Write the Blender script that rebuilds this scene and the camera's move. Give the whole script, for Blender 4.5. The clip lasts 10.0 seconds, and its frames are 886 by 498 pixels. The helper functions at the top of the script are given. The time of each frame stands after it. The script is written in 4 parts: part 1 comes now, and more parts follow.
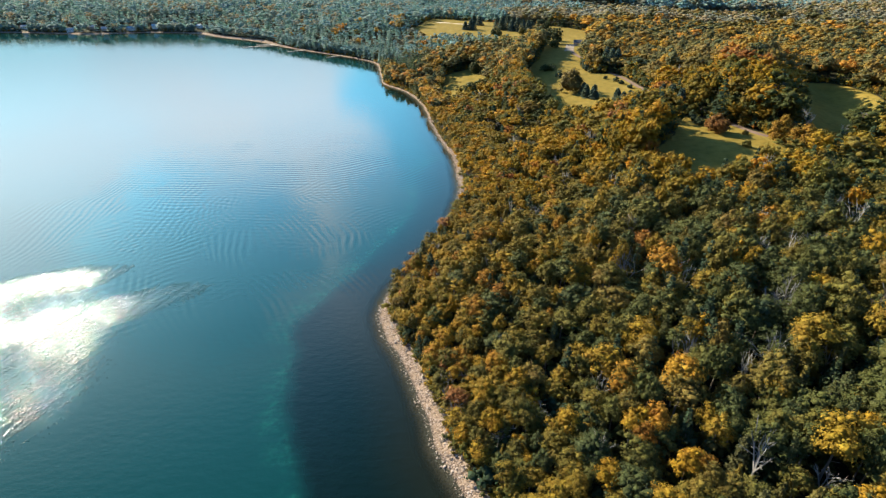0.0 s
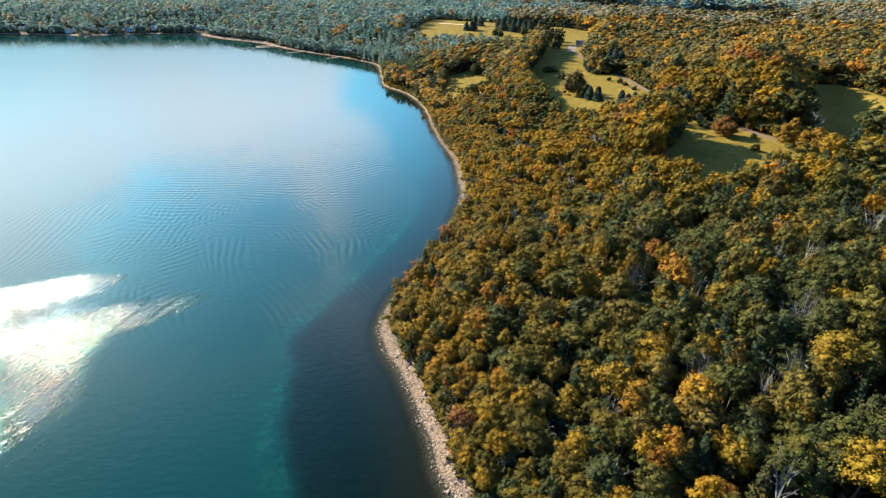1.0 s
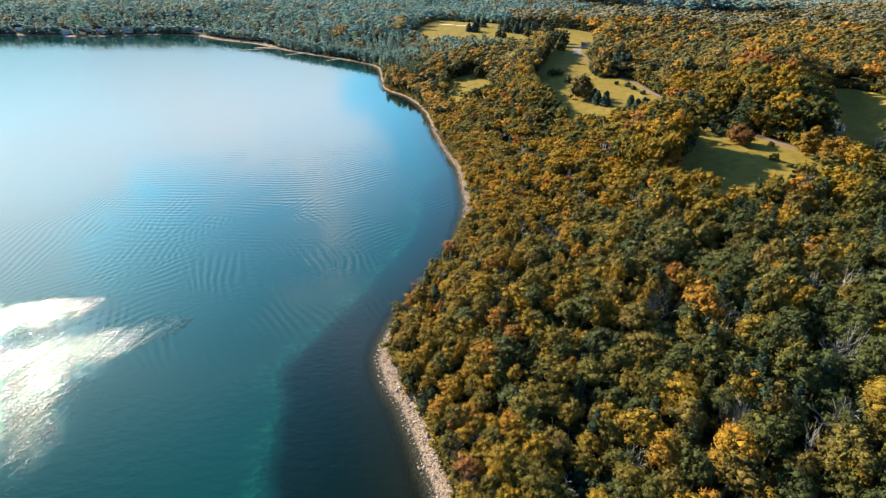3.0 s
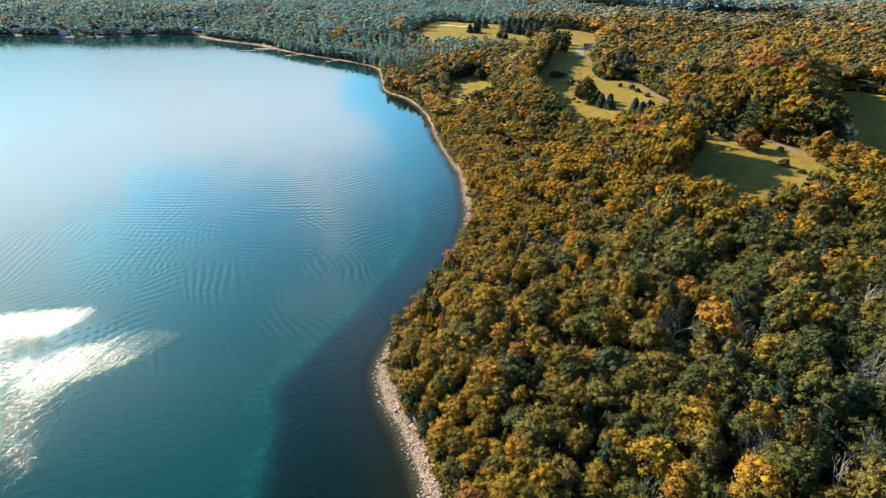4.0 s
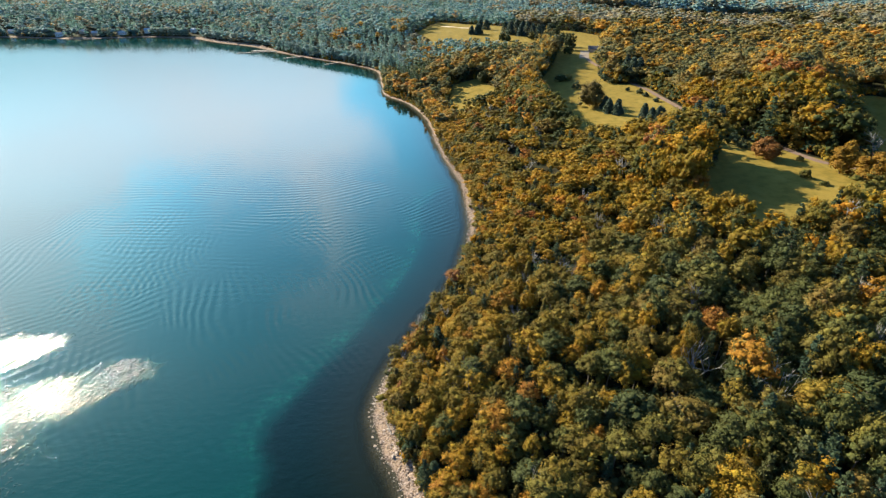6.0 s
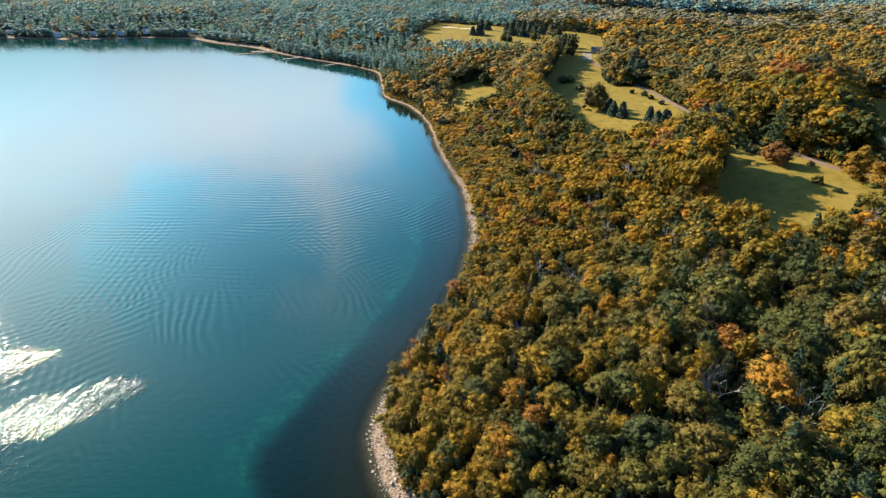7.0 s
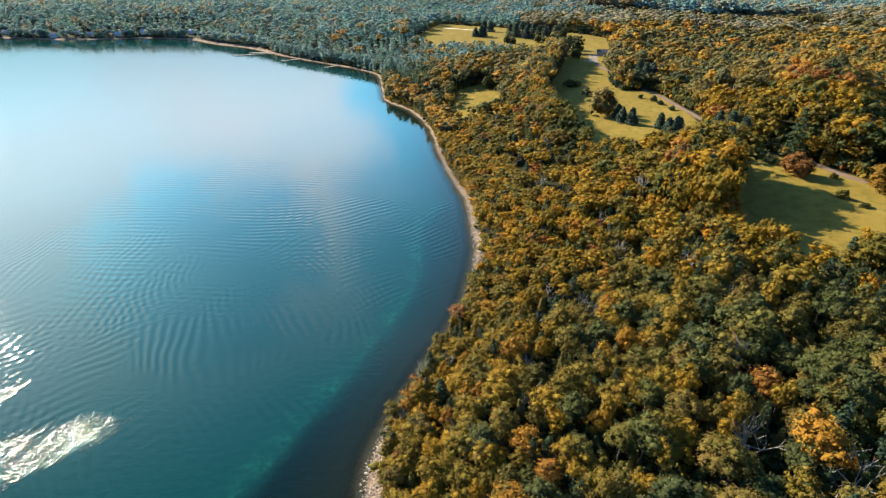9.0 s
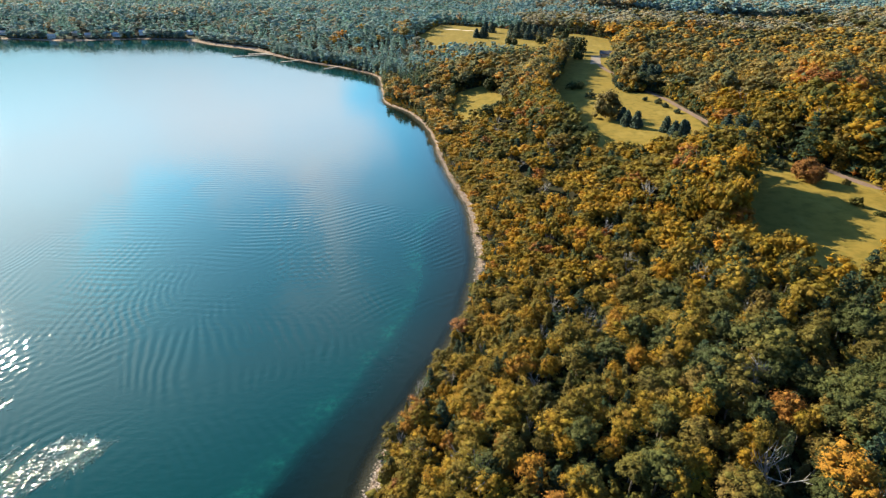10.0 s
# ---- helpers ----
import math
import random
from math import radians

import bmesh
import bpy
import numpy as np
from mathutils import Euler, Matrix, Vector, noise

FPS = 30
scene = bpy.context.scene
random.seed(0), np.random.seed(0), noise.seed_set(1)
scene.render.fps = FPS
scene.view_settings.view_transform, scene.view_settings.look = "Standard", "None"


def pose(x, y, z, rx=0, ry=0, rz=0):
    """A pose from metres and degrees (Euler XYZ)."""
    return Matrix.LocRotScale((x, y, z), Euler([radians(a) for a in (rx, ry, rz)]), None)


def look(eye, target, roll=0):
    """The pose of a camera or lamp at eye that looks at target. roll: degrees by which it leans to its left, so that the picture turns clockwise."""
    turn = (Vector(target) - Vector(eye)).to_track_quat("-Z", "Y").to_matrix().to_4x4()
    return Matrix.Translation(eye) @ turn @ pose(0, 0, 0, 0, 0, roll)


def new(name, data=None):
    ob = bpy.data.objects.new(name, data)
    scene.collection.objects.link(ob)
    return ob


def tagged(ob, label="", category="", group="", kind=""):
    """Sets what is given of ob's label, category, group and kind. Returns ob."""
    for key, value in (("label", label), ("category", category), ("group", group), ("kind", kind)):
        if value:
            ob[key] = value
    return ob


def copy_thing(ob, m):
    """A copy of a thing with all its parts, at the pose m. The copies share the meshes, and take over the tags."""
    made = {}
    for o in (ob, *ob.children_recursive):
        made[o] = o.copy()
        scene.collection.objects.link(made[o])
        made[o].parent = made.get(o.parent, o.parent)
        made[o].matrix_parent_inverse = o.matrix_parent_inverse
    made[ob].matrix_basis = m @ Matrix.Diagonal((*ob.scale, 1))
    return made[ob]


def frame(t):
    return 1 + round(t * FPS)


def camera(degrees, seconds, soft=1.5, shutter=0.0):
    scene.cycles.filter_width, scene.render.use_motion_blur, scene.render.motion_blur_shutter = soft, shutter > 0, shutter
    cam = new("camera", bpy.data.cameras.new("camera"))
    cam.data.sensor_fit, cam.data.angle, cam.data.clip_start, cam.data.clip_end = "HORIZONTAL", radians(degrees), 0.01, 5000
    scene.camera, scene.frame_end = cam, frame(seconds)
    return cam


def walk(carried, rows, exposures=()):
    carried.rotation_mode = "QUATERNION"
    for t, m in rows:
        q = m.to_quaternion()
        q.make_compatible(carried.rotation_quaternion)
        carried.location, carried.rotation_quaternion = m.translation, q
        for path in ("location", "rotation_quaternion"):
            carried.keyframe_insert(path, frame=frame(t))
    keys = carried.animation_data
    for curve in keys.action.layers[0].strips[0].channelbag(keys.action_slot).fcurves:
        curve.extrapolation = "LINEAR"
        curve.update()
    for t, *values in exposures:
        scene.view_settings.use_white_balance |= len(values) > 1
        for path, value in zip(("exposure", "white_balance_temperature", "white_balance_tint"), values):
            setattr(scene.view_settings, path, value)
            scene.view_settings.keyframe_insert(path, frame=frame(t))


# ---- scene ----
cam = camera(81.4, 10.0, soft=1.3)
PATH = [
    (0, (1.276, 7.723, 110.241), (1.313, 9.463, 109.257), -0.0),
    (0.5, (1.108, 11.021, 110.223), (1.144, 12.761, 109.238), -0.0),
    (1, (0.853, 14.613, 110.237), (0.887, 16.354, 109.253), -0.1),
    (1.5, (0.615, 18.245, 110.075), (0.648, 19.986, 109.091), -0.0),
    (2, (0.401, 21.939, 110.146), (0.433, 23.68, 109.162), -0.0),
    (2.5, (0.289, 25.626, 110.227), (0.32, 27.367, 109.243), -0.1),
    (4, (0.127, 37.176, 110.014), (0.155, 38.918, 109.031), -0.1),
    (4.5, (0.06, 41.05, 109.828), (0.087, 42.792, 108.846), -0.1),
    (5, (-0.013, 44.874, 109.809), (0.013, 46.616, 108.826), -0.1),
    (5.5, (-0.12, 48.704, 109.784), (-0.094, 50.446, 108.802), -0.1),
    (7, (-0.276, 60.246, 109.53), (-0.253, 61.989, 108.549), -0.1),
    (7.5, (-0.412, 64.027, 109.506), (-0.39, 65.77, 108.525), -0.0),
    (8, (-0.405, 67.91, 109.378), (-0.384, 69.654, 108.398), -0.0),
    (8.5, (-0.414, 71.765, 109.301), (-0.394, 73.508, 108.322), -0.0),
    (9, (-0.506, 75.45, 109.464), (-0.487, 77.193, 108.483), -0.0),
    (9.5, (-0.494, 79.221, 109.428), (-0.476, 80.964, 108.448), -0.1),
    (10, (-0.567, 83.057, 109.259), (-0.55, 84.801, 108.279), -0.0),
]
walk(cam, [(t, look(eye, target, roll)) for t, eye, target, roll in PATH], exposures=[(0, 1.80, 6080, 5), (10, 1.80, 6080, 5)])

# ---- light ----
SUN_AZ, SUN_EL = radians(-48.0), radians(27.0)  # azimuth from +Y towards +X
sun_dir = Vector((math.sin(SUN_AZ) * math.cos(SUN_EL), math.cos(SUN_AZ) * math.cos(SUN_EL), math.sin(SUN_EL)))
sun_data = bpy.data.lights.new("sun", "SUN")
sun_data.energy, sun_data.angle, sun_data.color = 5.0, radians(0.5), (1.0, 0.83, 0.58)
sun = new("sun", sun_data)
sun.matrix_world = look((0, 0, 400), Vector((0, 0, 400)) - sun_dir)

world = bpy.data.worlds.new("sky")
scene.world = world
world.use_nodes = True


class Nodes:
    """Short calls for building node trees."""

    def __init__(self, tree):
        self.tree = tree
        tree.nodes.clear()

    def add(self, kind, **inputs):
        node = self.tree.nodes.new(kind)
        for key, value in inputs.items():
            slot = node.inputs[int(key[1:])] if key[0] == "i" and key[1:].isdigit() else node.inputs[key.replace("_", " ")]
            self.put(value, slot)
        return node

    def put(self, value, slot):
        if isinstance(value, bpy.types.NodeSocket):
            self.tree.links.new(value, slot)
        else:
            slot.default_value = value

    def math(self, op, a, b=0.0, c=0.0, clamp=False):
        node = self.add("ShaderNodeMath", i0=a, i1=b, i2=c)
        node.operation, node.use_clamp = op, clamp
        return node.outputs[0]

    def vmath(self, op, a, b=(0, 0, 0)):
        node = self.add("ShaderNodeVectorMath", i0=a, i1=b)
        node.operation = op
        return node.outputs[0]

    def noise(self, vector, scale, detail=3.0, rough=0.55, distortion=0.0):
        node = self.add("ShaderNodeTexNoise", Vector=vector, Scale=scale, Detail=detail, Roughness=rough, Distortion=distortion)
        return node.outputs["Fac"]

    def ramp(self, fac, stops, interpolation="LINEAR"):
        node = self.add("ShaderNodeValToRGB", Fac=fac)
        ramp = node.color_ramp
        ramp.interpolation = interpolation
        while len(ramp.elements) < len(stops):
            ramp.elements.new(0.5)
        for el, (place, colour) in zip(ramp.elements, stops):
            el.position = place
            el.color = (*colour, 1) if not isinstance(colour, (int, float)) else (colour, colour, colour, 1)
        return node.outputs["Color"]

    def mix(self, fac, a, b, blend="MIX"):
        node = self.tree.nodes.new("ShaderNodeMix")
        node.data_type, node.blend_type = "RGBA", blend
        for value, slot in ((fac, node.inputs[0]), (a, node.inputs[6]), (b, node.inputs[7])):
            if isinstance(value, tuple) and len(value) == 3:
                value = (*value, 1)
            self.put(value, slot)
        return node.outputs[2]

    def smooth(self, value, low, high):
        node = self.add("ShaderNodeMapRange", Value=value)
        node.interpolation_type = "SMOOTHSTEP"
        node.inputs["From Min"].default_value, node.inputs["From Max"].default_value = low, high
        return node.outputs[0]


def build_sky():
    n = Nodes(world.node_tree)
    sky = n.add("ShaderNodeTexSky")
    sky.sky_type, sky.sun_disc = "NISHITA", False
    sky.sun_elevation, sky.sun_rotation = SUN_EL, SUN_AZ
    sky.air_density, sky.dust_density, sky.ozone_density = 1.0, 0.4, 4.0
    way = n.add("ShaderNodeTexCoord").outputs["Generated"]
    split = n.add("ShaderNodeSeparateXYZ", Vector=way)
    up = n.math("ADD", n.math("MAXIMUM", split.outputs[2], 0.0), 0.40)
    flat = n.add("ShaderNodeCombineXYZ", X=n.math("DIVIDE", split.outputs[0], up), Y=n.math("DIVIDE", split.outputs[1], up))
    ragged = n.noise(flat.outputs[0], 1.7, 4.0, 0.5, 0.3)

    torn = n.vmath("SUBTRACT", n.add("ShaderNodeTexNoise", Vector=n.vmath("MULTIPLY", way, (1.0, 1.0, 2.2)), Scale=6.0, Detail=5.0).outputs["Color"], (0.5, 0.5, 0.5))
    frayed = n.vmath("NORMALIZE", n.vmath("ADD", way, n.vmath("MULTIPLY", torn, (0.46, 0.30, 0.20))))

    def near_to(az, el, inner, outer, edge=None):
        """One near a direction of the sky, fading to nought."""
        c = (math.sin(radians(az)) * math.cos(radians(el)), math.cos(radians(az)) * math.cos(radians(el)), math.sin(radians(el)))
        node = n.add("ShaderNodeVectorMath", i0=edge or way, i1=c)
        node.operation = "DOT_PRODUCT"
        return n.smooth(node.outputs["Value"], math.cos(radians(outer)), math.cos(radians(inner)))

    # a soft, broken sheet of cloud low in front of the sun, with blue gaps
    gaps = n.math("MAXIMUM", n.math("MULTIPLY", near_to(-27.5, 28.5, 0.0, 12.5, frayed), 0.78), n.math("MULTIPLY", near_to(2, 13.0, 2.0, 12.0, frayed), 0.72))
    gaps = n.math("MAXIMUM", gaps, n.math("MULTIPLY", near_to(4, 27.0, 4.0, 18.0, frayed), 0.54))
    cover = n.math("SUBTRACT", n.math("ADD", ragged, 0.34), gaps)
    cover = n.math("MULTIPLY", n.smooth(cover, 0.25, 1.05), n.smooth(split.outputs[2], 0.73, 0.36))
    lit = near_to(-23, 26, 6.0, 70.0)
    cloud = n.mix(lit, (1.5, 1.7, 1.9), (16.4, 15.9, 16.5))
    cloud = n.mix(near_to(-45.5, 11.5, 0.5, 6.0), cloud, (23.0, 21.2, 20.8))
    # sky scaled by direction; raised behind the camera to fill the shade
    colour = n.mix(n.math("MULTIPLY", cover, 0.9), n.mix(1.0, sky.outputs[0], n.mix(near_to(-26, 19, 8.0, 42.0), n.mix(n.smooth(split.outputs[1], 0.35, -0.25), (0.26, 0.46, 0.44), (0.85, 1.55, 1.95)), (1.98, 3.05, 2.75)), "MULTIPLY"), cloud)
    # low sky darkened to dim its reflection in the far water
    low_dim = n.mix(n.smooth(split.outputs[2], 0.06, 0.34), (0.125, 0.185, 0.22), (1.0, 1.0, 1.0))
    colour = n.mix(1.0, colour, low_dim, "MULTIPLY")
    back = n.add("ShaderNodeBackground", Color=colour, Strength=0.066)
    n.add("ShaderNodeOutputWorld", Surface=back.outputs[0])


build_sky()


# ---- plan ----
def hashed(ix, iy, seed):
    h = (ix.astype(np.int64) * 374761393 + iy.astype(np.int64) * 668265263 + seed * 974634541) & 0x7FFFFFFF
    h = ((h ^ (h >> 13)) * 1274126177) & 0x7FFFFFFF
    return ((h ^ (h >> 16)) & 0xFFFFFF) / float(0xFFFFFF)


def lattice(x, y, scale, seed):
    """Smooth value noise from 0 to 1 with cells of that many metres."""
    x, y = np.asarray(x, float) / scale, np.asarray(y, float) / scale
    ix, iy = np.floor(x), np.floor(y)
    fx, fy = x - ix, y - iy
    fx, fy = fx * fx * (3 - 2 * fx), fy * fy * (3 - 2 * fy)
    a, b = hashed(ix, iy, seed), hashed(ix + 1, iy, seed)
    c, d = hashed(ix, iy + 1, seed), hashed(ix + 1, iy + 1, seed)
    return (a * (1 - fx) + b * fx) * (1 - fy) + (c * (1 - fx) + d * fx) * fy


def layered(x, y, scale, seed, octaves=3):
    total, weight, amp = 0.0, 0.0, 1.0
    for k in range(octaves):
        total = total + amp * lattice(x, y, scale / 2 ** k, seed + 17 * k)
        weight, amp = weight + amp, amp * 0.5
    return total / weight


def spline(points, step):
    """A smooth line through the points, sampled about every step metres."""
    p = np.array([points[0], *points, points[-1]], float)
    out = []
    for k in range(1, len(p) - 2):
        a, b, c, d = p[k - 1], p[k], p[k + 1], p[k + 2]
        n = max(2, int(np.hypot(*(c - b)) / step))
        for u in np.arange(n) / n:
            out.append(0.5 * (2 * b + (c - a) * u + (2 * a - 5 * b + 4 * c - d) * u * u + (3 * b - a - 3 * c + d) * u ** 3))
    out.append(p[-1])
    return np.array(out)


# the lake's shore, from behind the camera round the headland to the far side of the bay
NEAR_SHORE = [(60, -60), (30, 20), (14, 72), (4, 92), (-3, 116), (-8, 128), (-13, 139), (-17.5, 151), (-18, 157), (-15.5, 169),
              (-9, 185), (-1, 202), (6, 220), (11, 240), (15, 262), (15.5, 292), (14, 318), (10, 341), (5, 367), (0, 398)]
FAR_SHORE = [(-4, 433), (-8, 457), (-20, 496), (-29, 513), (-42, 530), (-49, 547), (-54, 585), (-59, 621), (-67, 657), (-93, 690),
             (-146, 735), (-210, 791), (-261, 845), (-328, 889), (-378, 933), (-420, 948), (-469, 956), (-517, 945), (-573, 934),
             (-650, 953), (-711, 961), (-1000, 950), (-1500, 850)]
ROUND = [(-2600, 300), (-2600, -900), (-300, -900)]
shore_line = spline(NEAR_SHORE + FAR_SHORE, 4.0)
wobble = np.stack([layered(shore_line[:, 0], shore_line[:, 1], 9.0, 3), layered(shore_line[:, 0], shore_line[:, 1], 9.0, 4)], 1) - 0.5
shore_line = shore_line + 2.2 * wobble
LAKE = np.concatenate([shore_line, np.array(ROUND, float)])


def inside(poly, x, y):
    poly = np.asarray(poly, float)
    x, y = np.asarray(x, float), np.asarray(y, float)
    odd = np.zeros(x.shape, bool)
    for (ax, ay), (bx, by) in zip(poly, np.roll(poly, -1, 0)):
        if ay != by:
            odd ^= ((ay > y) != (by > y)) & (x < (bx - ax) * (y - ay) / (by - ay) + ax)
    return odd


def line_distance(line, x, y, closed=False):
    line = np.asarray(line, float)
    x, y = np.asarray(x, float), np.asarray(y, float)
    best = np.full(x.shape, 1e18)
    ends = np.roll(line, -1, 0) if closed else line[1:]
    for (ax, ay), (bx, by) in zip(line, ends):
        ux, uy = bx - ax, by - ay
        k = np.clip(((x - ax) * ux + (y - ay) * uy) / max(ux * ux + uy * uy, 1e-9), 0, 1)
        np.minimum(best, (x - ax - k * ux) ** 2 + (y - ay - k * uy) ** 2, out=best)
    return np.sqrt(best)


def inland(x, y):
    """Metres from the waterline: positive on land, negative on the lake."""
    return np.where(inside(LAKE, x, y), -1.0, 1.0) * line_distance(LAKE, x, y, True)


SHADE_Y, SHADE_X = (292, 330, 398, 440), (204, 224, 262, 296)  # west edge of the shaded meadow
DARK_MEADOW = [(304, 440), (332, 440), (336, 424), (328, 384), (304, 338), (288, 318), (251, 296), (222, 282), (214, 292), (238, 330), (275, 398)]


def ground_height(x, y, d=None):
    d = inland(x, y) if d is None else d
    up = np.clip(d, 0, None)
    land = 0.12 * np.minimum(up, 7) + 20.5 * (1 - np.exp(-(np.clip(up - 7, 0, None) / 66) ** 1.15))
    land = land + np.clip(up / 60, 0, 1) * (5.0 * (layered(x, y, 140, 21) - 0.5) + np.clip((up - 220) / 180, 0, 1) * (24 * (layered(x, y, 170, 22, 2) - 0.45) + 12 * (layered(x, y, 480, 24, 1) - 0.35)))
    land = land + np.clip(up, 0, 1) * 0.25 * (layered(x, y, 4, 23) - 0.5)
    # added rise that throws shade on the meadow to its east
    shade_mound = np.exp(-((x - np.interp(y, SHADE_Y, SHADE_X) + 36) / 27) ** 2) * np.clip((y - 326) / 60, 0, 1) * np.clip((520 - y) / 70, 0, 1)
    land = land + 11.0 * shade_mound
    # meadow ground sunk on purpose, to keep it in shade
    shade_hollow = np.where(inside(DARK_MEADOW, x, y), line_distance(DARK_MEADOW, x, y, True), 0.0)
    land = land - 8.0 * (1 - np.exp(-(shade_hollow / 13.0) ** 2))
    down = np.clip(-d, 0, None)
    bed = -0.09 * np.minimum(down, 25) - 0.25 * np.clip(down - 25, 0, 40)
    return np.where(d > 0, land, bed)


# open grass in the woods, and the gravel track
FAIRWAY = [(160, 835), (190, 822), (216, 780), (200, 714), (190, 673), (163, 600), (147, 519), (150, 490), (171, 486), (171, 440), (166, 402),
           (158, 356), (114, 336), (86, 342), (78, 396), (76, 450), (86, 500), (108, 560), (128, 622), (138, 660), (146, 740)]
FAR_GREEN = [(-34, 795), (8, 965), (61, 940), (104, 890), (160, 835), (146, 740), (126, 690), (112, 640), (96, 672), (60, 690), (0, 705)]
SMALL_GREEN = [(10, 470), (15, 535), (40, 548), (52, 510), (44, 456), (18, 450)]
MEADOW = [(160, 340), (172, 336), (186, 318), (200, 295), (217, 288), (242, 268), (226, 256), (188, 243), (150, 222), (118, 214), (106, 234), (116, 270), (146, 305)]
FAR_FIELD = [(345, 826), (600, 836), (640, 900), (365, 896)]
GREENS = [np.array(p, float) for p in (FAR_FIELD, FAIRWAY, FAR_GREEN, SMALL_GREEN, MEADOW, DARK_MEADOW)]
TRACK = spline([(163, 640), (156, 600), (158, 550), (164, 488), (168, 465), (169, 430), (171, 395), (177, 372), (179, 350), (182, 336), (188, 318), (191, 305), (198, 292), (225, 276), (262, 262)], 3.0)


def open_land(x, y, grow=0.0):
    """Above zero inside the grass, in metres from its edge."""
    best = np.full(np.shape(x), -1e9)
    for poly in GREENS:
        best = np.maximum(best, np.where(inside(poly, x, y), 1.0, -1.0) * line_distance(poly, x, y, True))
    return best + grow


def beach_width(x, y):
    """Bare stones between the water and the wood: wide at the headland, narrow past it and in the bay."""
    return np.interp(y, (60, 155, 166, 174, 248, 258, 330, 380, 480, 560, 700, 780, 850, 945, 960), (4.2, 4.2, 2.6, 0.1, 0.3, 2.9, 2.6, 2.2, 2.8, 3.0, 2.6, 4.0, 9.0, 9.0, 5.0))


# ---- materials ----
def material(name):
    mat = bpy.data.materials.new(name)
    mat.use_nodes = True
    return mat, Nodes(mat.node_tree)


def finish(n, shader):
    n.add("ShaderNodeOutputMaterial", Surface=shader)


def bump(n, height, distance, strength=1.0):
    return n.add("ShaderNodeBump", Height=height, Distance=distance, Strength=strength).outputs[0]


def attribute(n, name):
    node = n.add("ShaderNodeAttribute")
    node.attribute_name = name
    return node.outputs["Fac"]


def leaf_material(name, stops, joined, shine=0.15, through_light=0.27, speckle=0.34, haze_sheen=0.0, grain=0.7):
    """Foliage: a hue for each tree, paler and darker leaves within it."""
    mat, n = material(name)
    fac = attribute(n, "tint") if joined else n.add("ShaderNodeObjectInfo").outputs["Random"]
    colour = n.ramp(fac, stops)
    spot = n.add("ShaderNodeTexCoord").outputs["Object"]
    patch = n.noise(spot, 0.35 if not joined else 0.22, 2.0)
    leaf = n.add("ShaderNodeNewGeometry").outputs["Random Per Island"]
    fine = n.noise(spot, 1.5, 3.0, 0.7)
    value = n.math("ADD", n.math("MULTIPLY", leaf, speckle), n.math("MULTIPLY", patch, 0.7))
    # joined woods get a raised value: brighter, hazier light put into the colour
    value = n.math("ADD", n.math("ADD", value, n.math("MULTIPLY", fine, grain)), (0.73 - 0.5 * grain) if joined else 0.06)
    hsv = n.add("ShaderNodeHueSaturation", Color=colour, Value=value)
    hsv.inputs["Hue"].default_value = 0.5
    n.put(n.math("ADD", n.math("MULTIPLY", n.math("SUBTRACT", patch, 0.5), 0.06), 0.5), hsv.inputs["Hue"])
    body = n.add("ShaderNodeBsdfPrincipled", Base_Color=hsv.outputs[0], Roughness=0.7, Normal=bump(n, fine, 0.7, 0.8))
    body.inputs["Specular IOR Level"].default_value = shine
    body.inputs["Sheen Weight"].default_value = haze_sheen
    body.inputs["Sheen Roughness"].default_value = 0.45
    glow = n.add("ShaderNodeBsdfTranslucent", Color=hsv.outputs[0])
    both = n.add("ShaderNodeMixShader", i0=through_light, i1=body.outputs[0], i2=glow.outputs[0])
    finish(n, both.outputs[0])
    return mat


GOLD = [(0.0, (0.105, 0.088, 0.018)), (0.3, (0.172, 0.121, 0.015)), (0.6, (0.245, 0.153, 0.013)), (0.88, (0.305, 0.170, 0.011)), (0.97, (0.285, 0.132, 0.015)), (1.0, (0.200, 0.080, 0.028))]
OLIVE = [(0.0, (0.048, 0.060, 0.020)), (0.45, (0.078, 0.082, 0.020)), (0.8, (0.130, 0.108, 0.020)), (1.0, (0.160, 0.108, 0.024))]
DARK = [(0.0, (0.032, 0.055, 0.032)), (0.6, (0.048, 0.068, 0.032)), (1.0, (0.080, 0.082, 0.026))]
STRAW = [(0.0, (0.062, 0.066, 0.028)), (0.5, (0.118, 0.096, 0.024)), (1.0, (0.185, 0.128, 0.020))]
# pale blue-green far leaves, with distance haze put into the colour
HAZED_SAGE = [(0.0, (0.120, 0.235, 0.250)), (0.6, (0.155, 0.265, 0.262)), (1.0, (0.225, 0.270, 0.215))]
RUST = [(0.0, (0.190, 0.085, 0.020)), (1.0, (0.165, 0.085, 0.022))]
# greyed tan and blue-green with the same haze put in
HAZED_BUFF = [(0.0, (0.145, 0.165, 0.125)), (0.5, (0.205, 0.185, 0.110)), (1.0, (0.300, 0.215, 0.090))]
HAZED_TEAL = [(0.0, (0.075, 0.150, 0.140)), (1.0, (0.110, 0.180, 0.145))]
HONEY = [(0.0, (0.275, 0.140, 0.010)), (1.0, (0.180, 0.112, 0.014))]
SPRUCE = [(0.0, (0.045, 0.075, 0.058)), (1.0, (0.062, 0.088, 0.056))]
# paler copies of olive and gold, lightened in colour for hazy distance
HAZED_OLIVE = [(0.0, (0.085, 0.096, 0.048)), (0.5, (0.135, 0.122, 0.044)), (1.0, (0.205, 0.145, 0.042))]
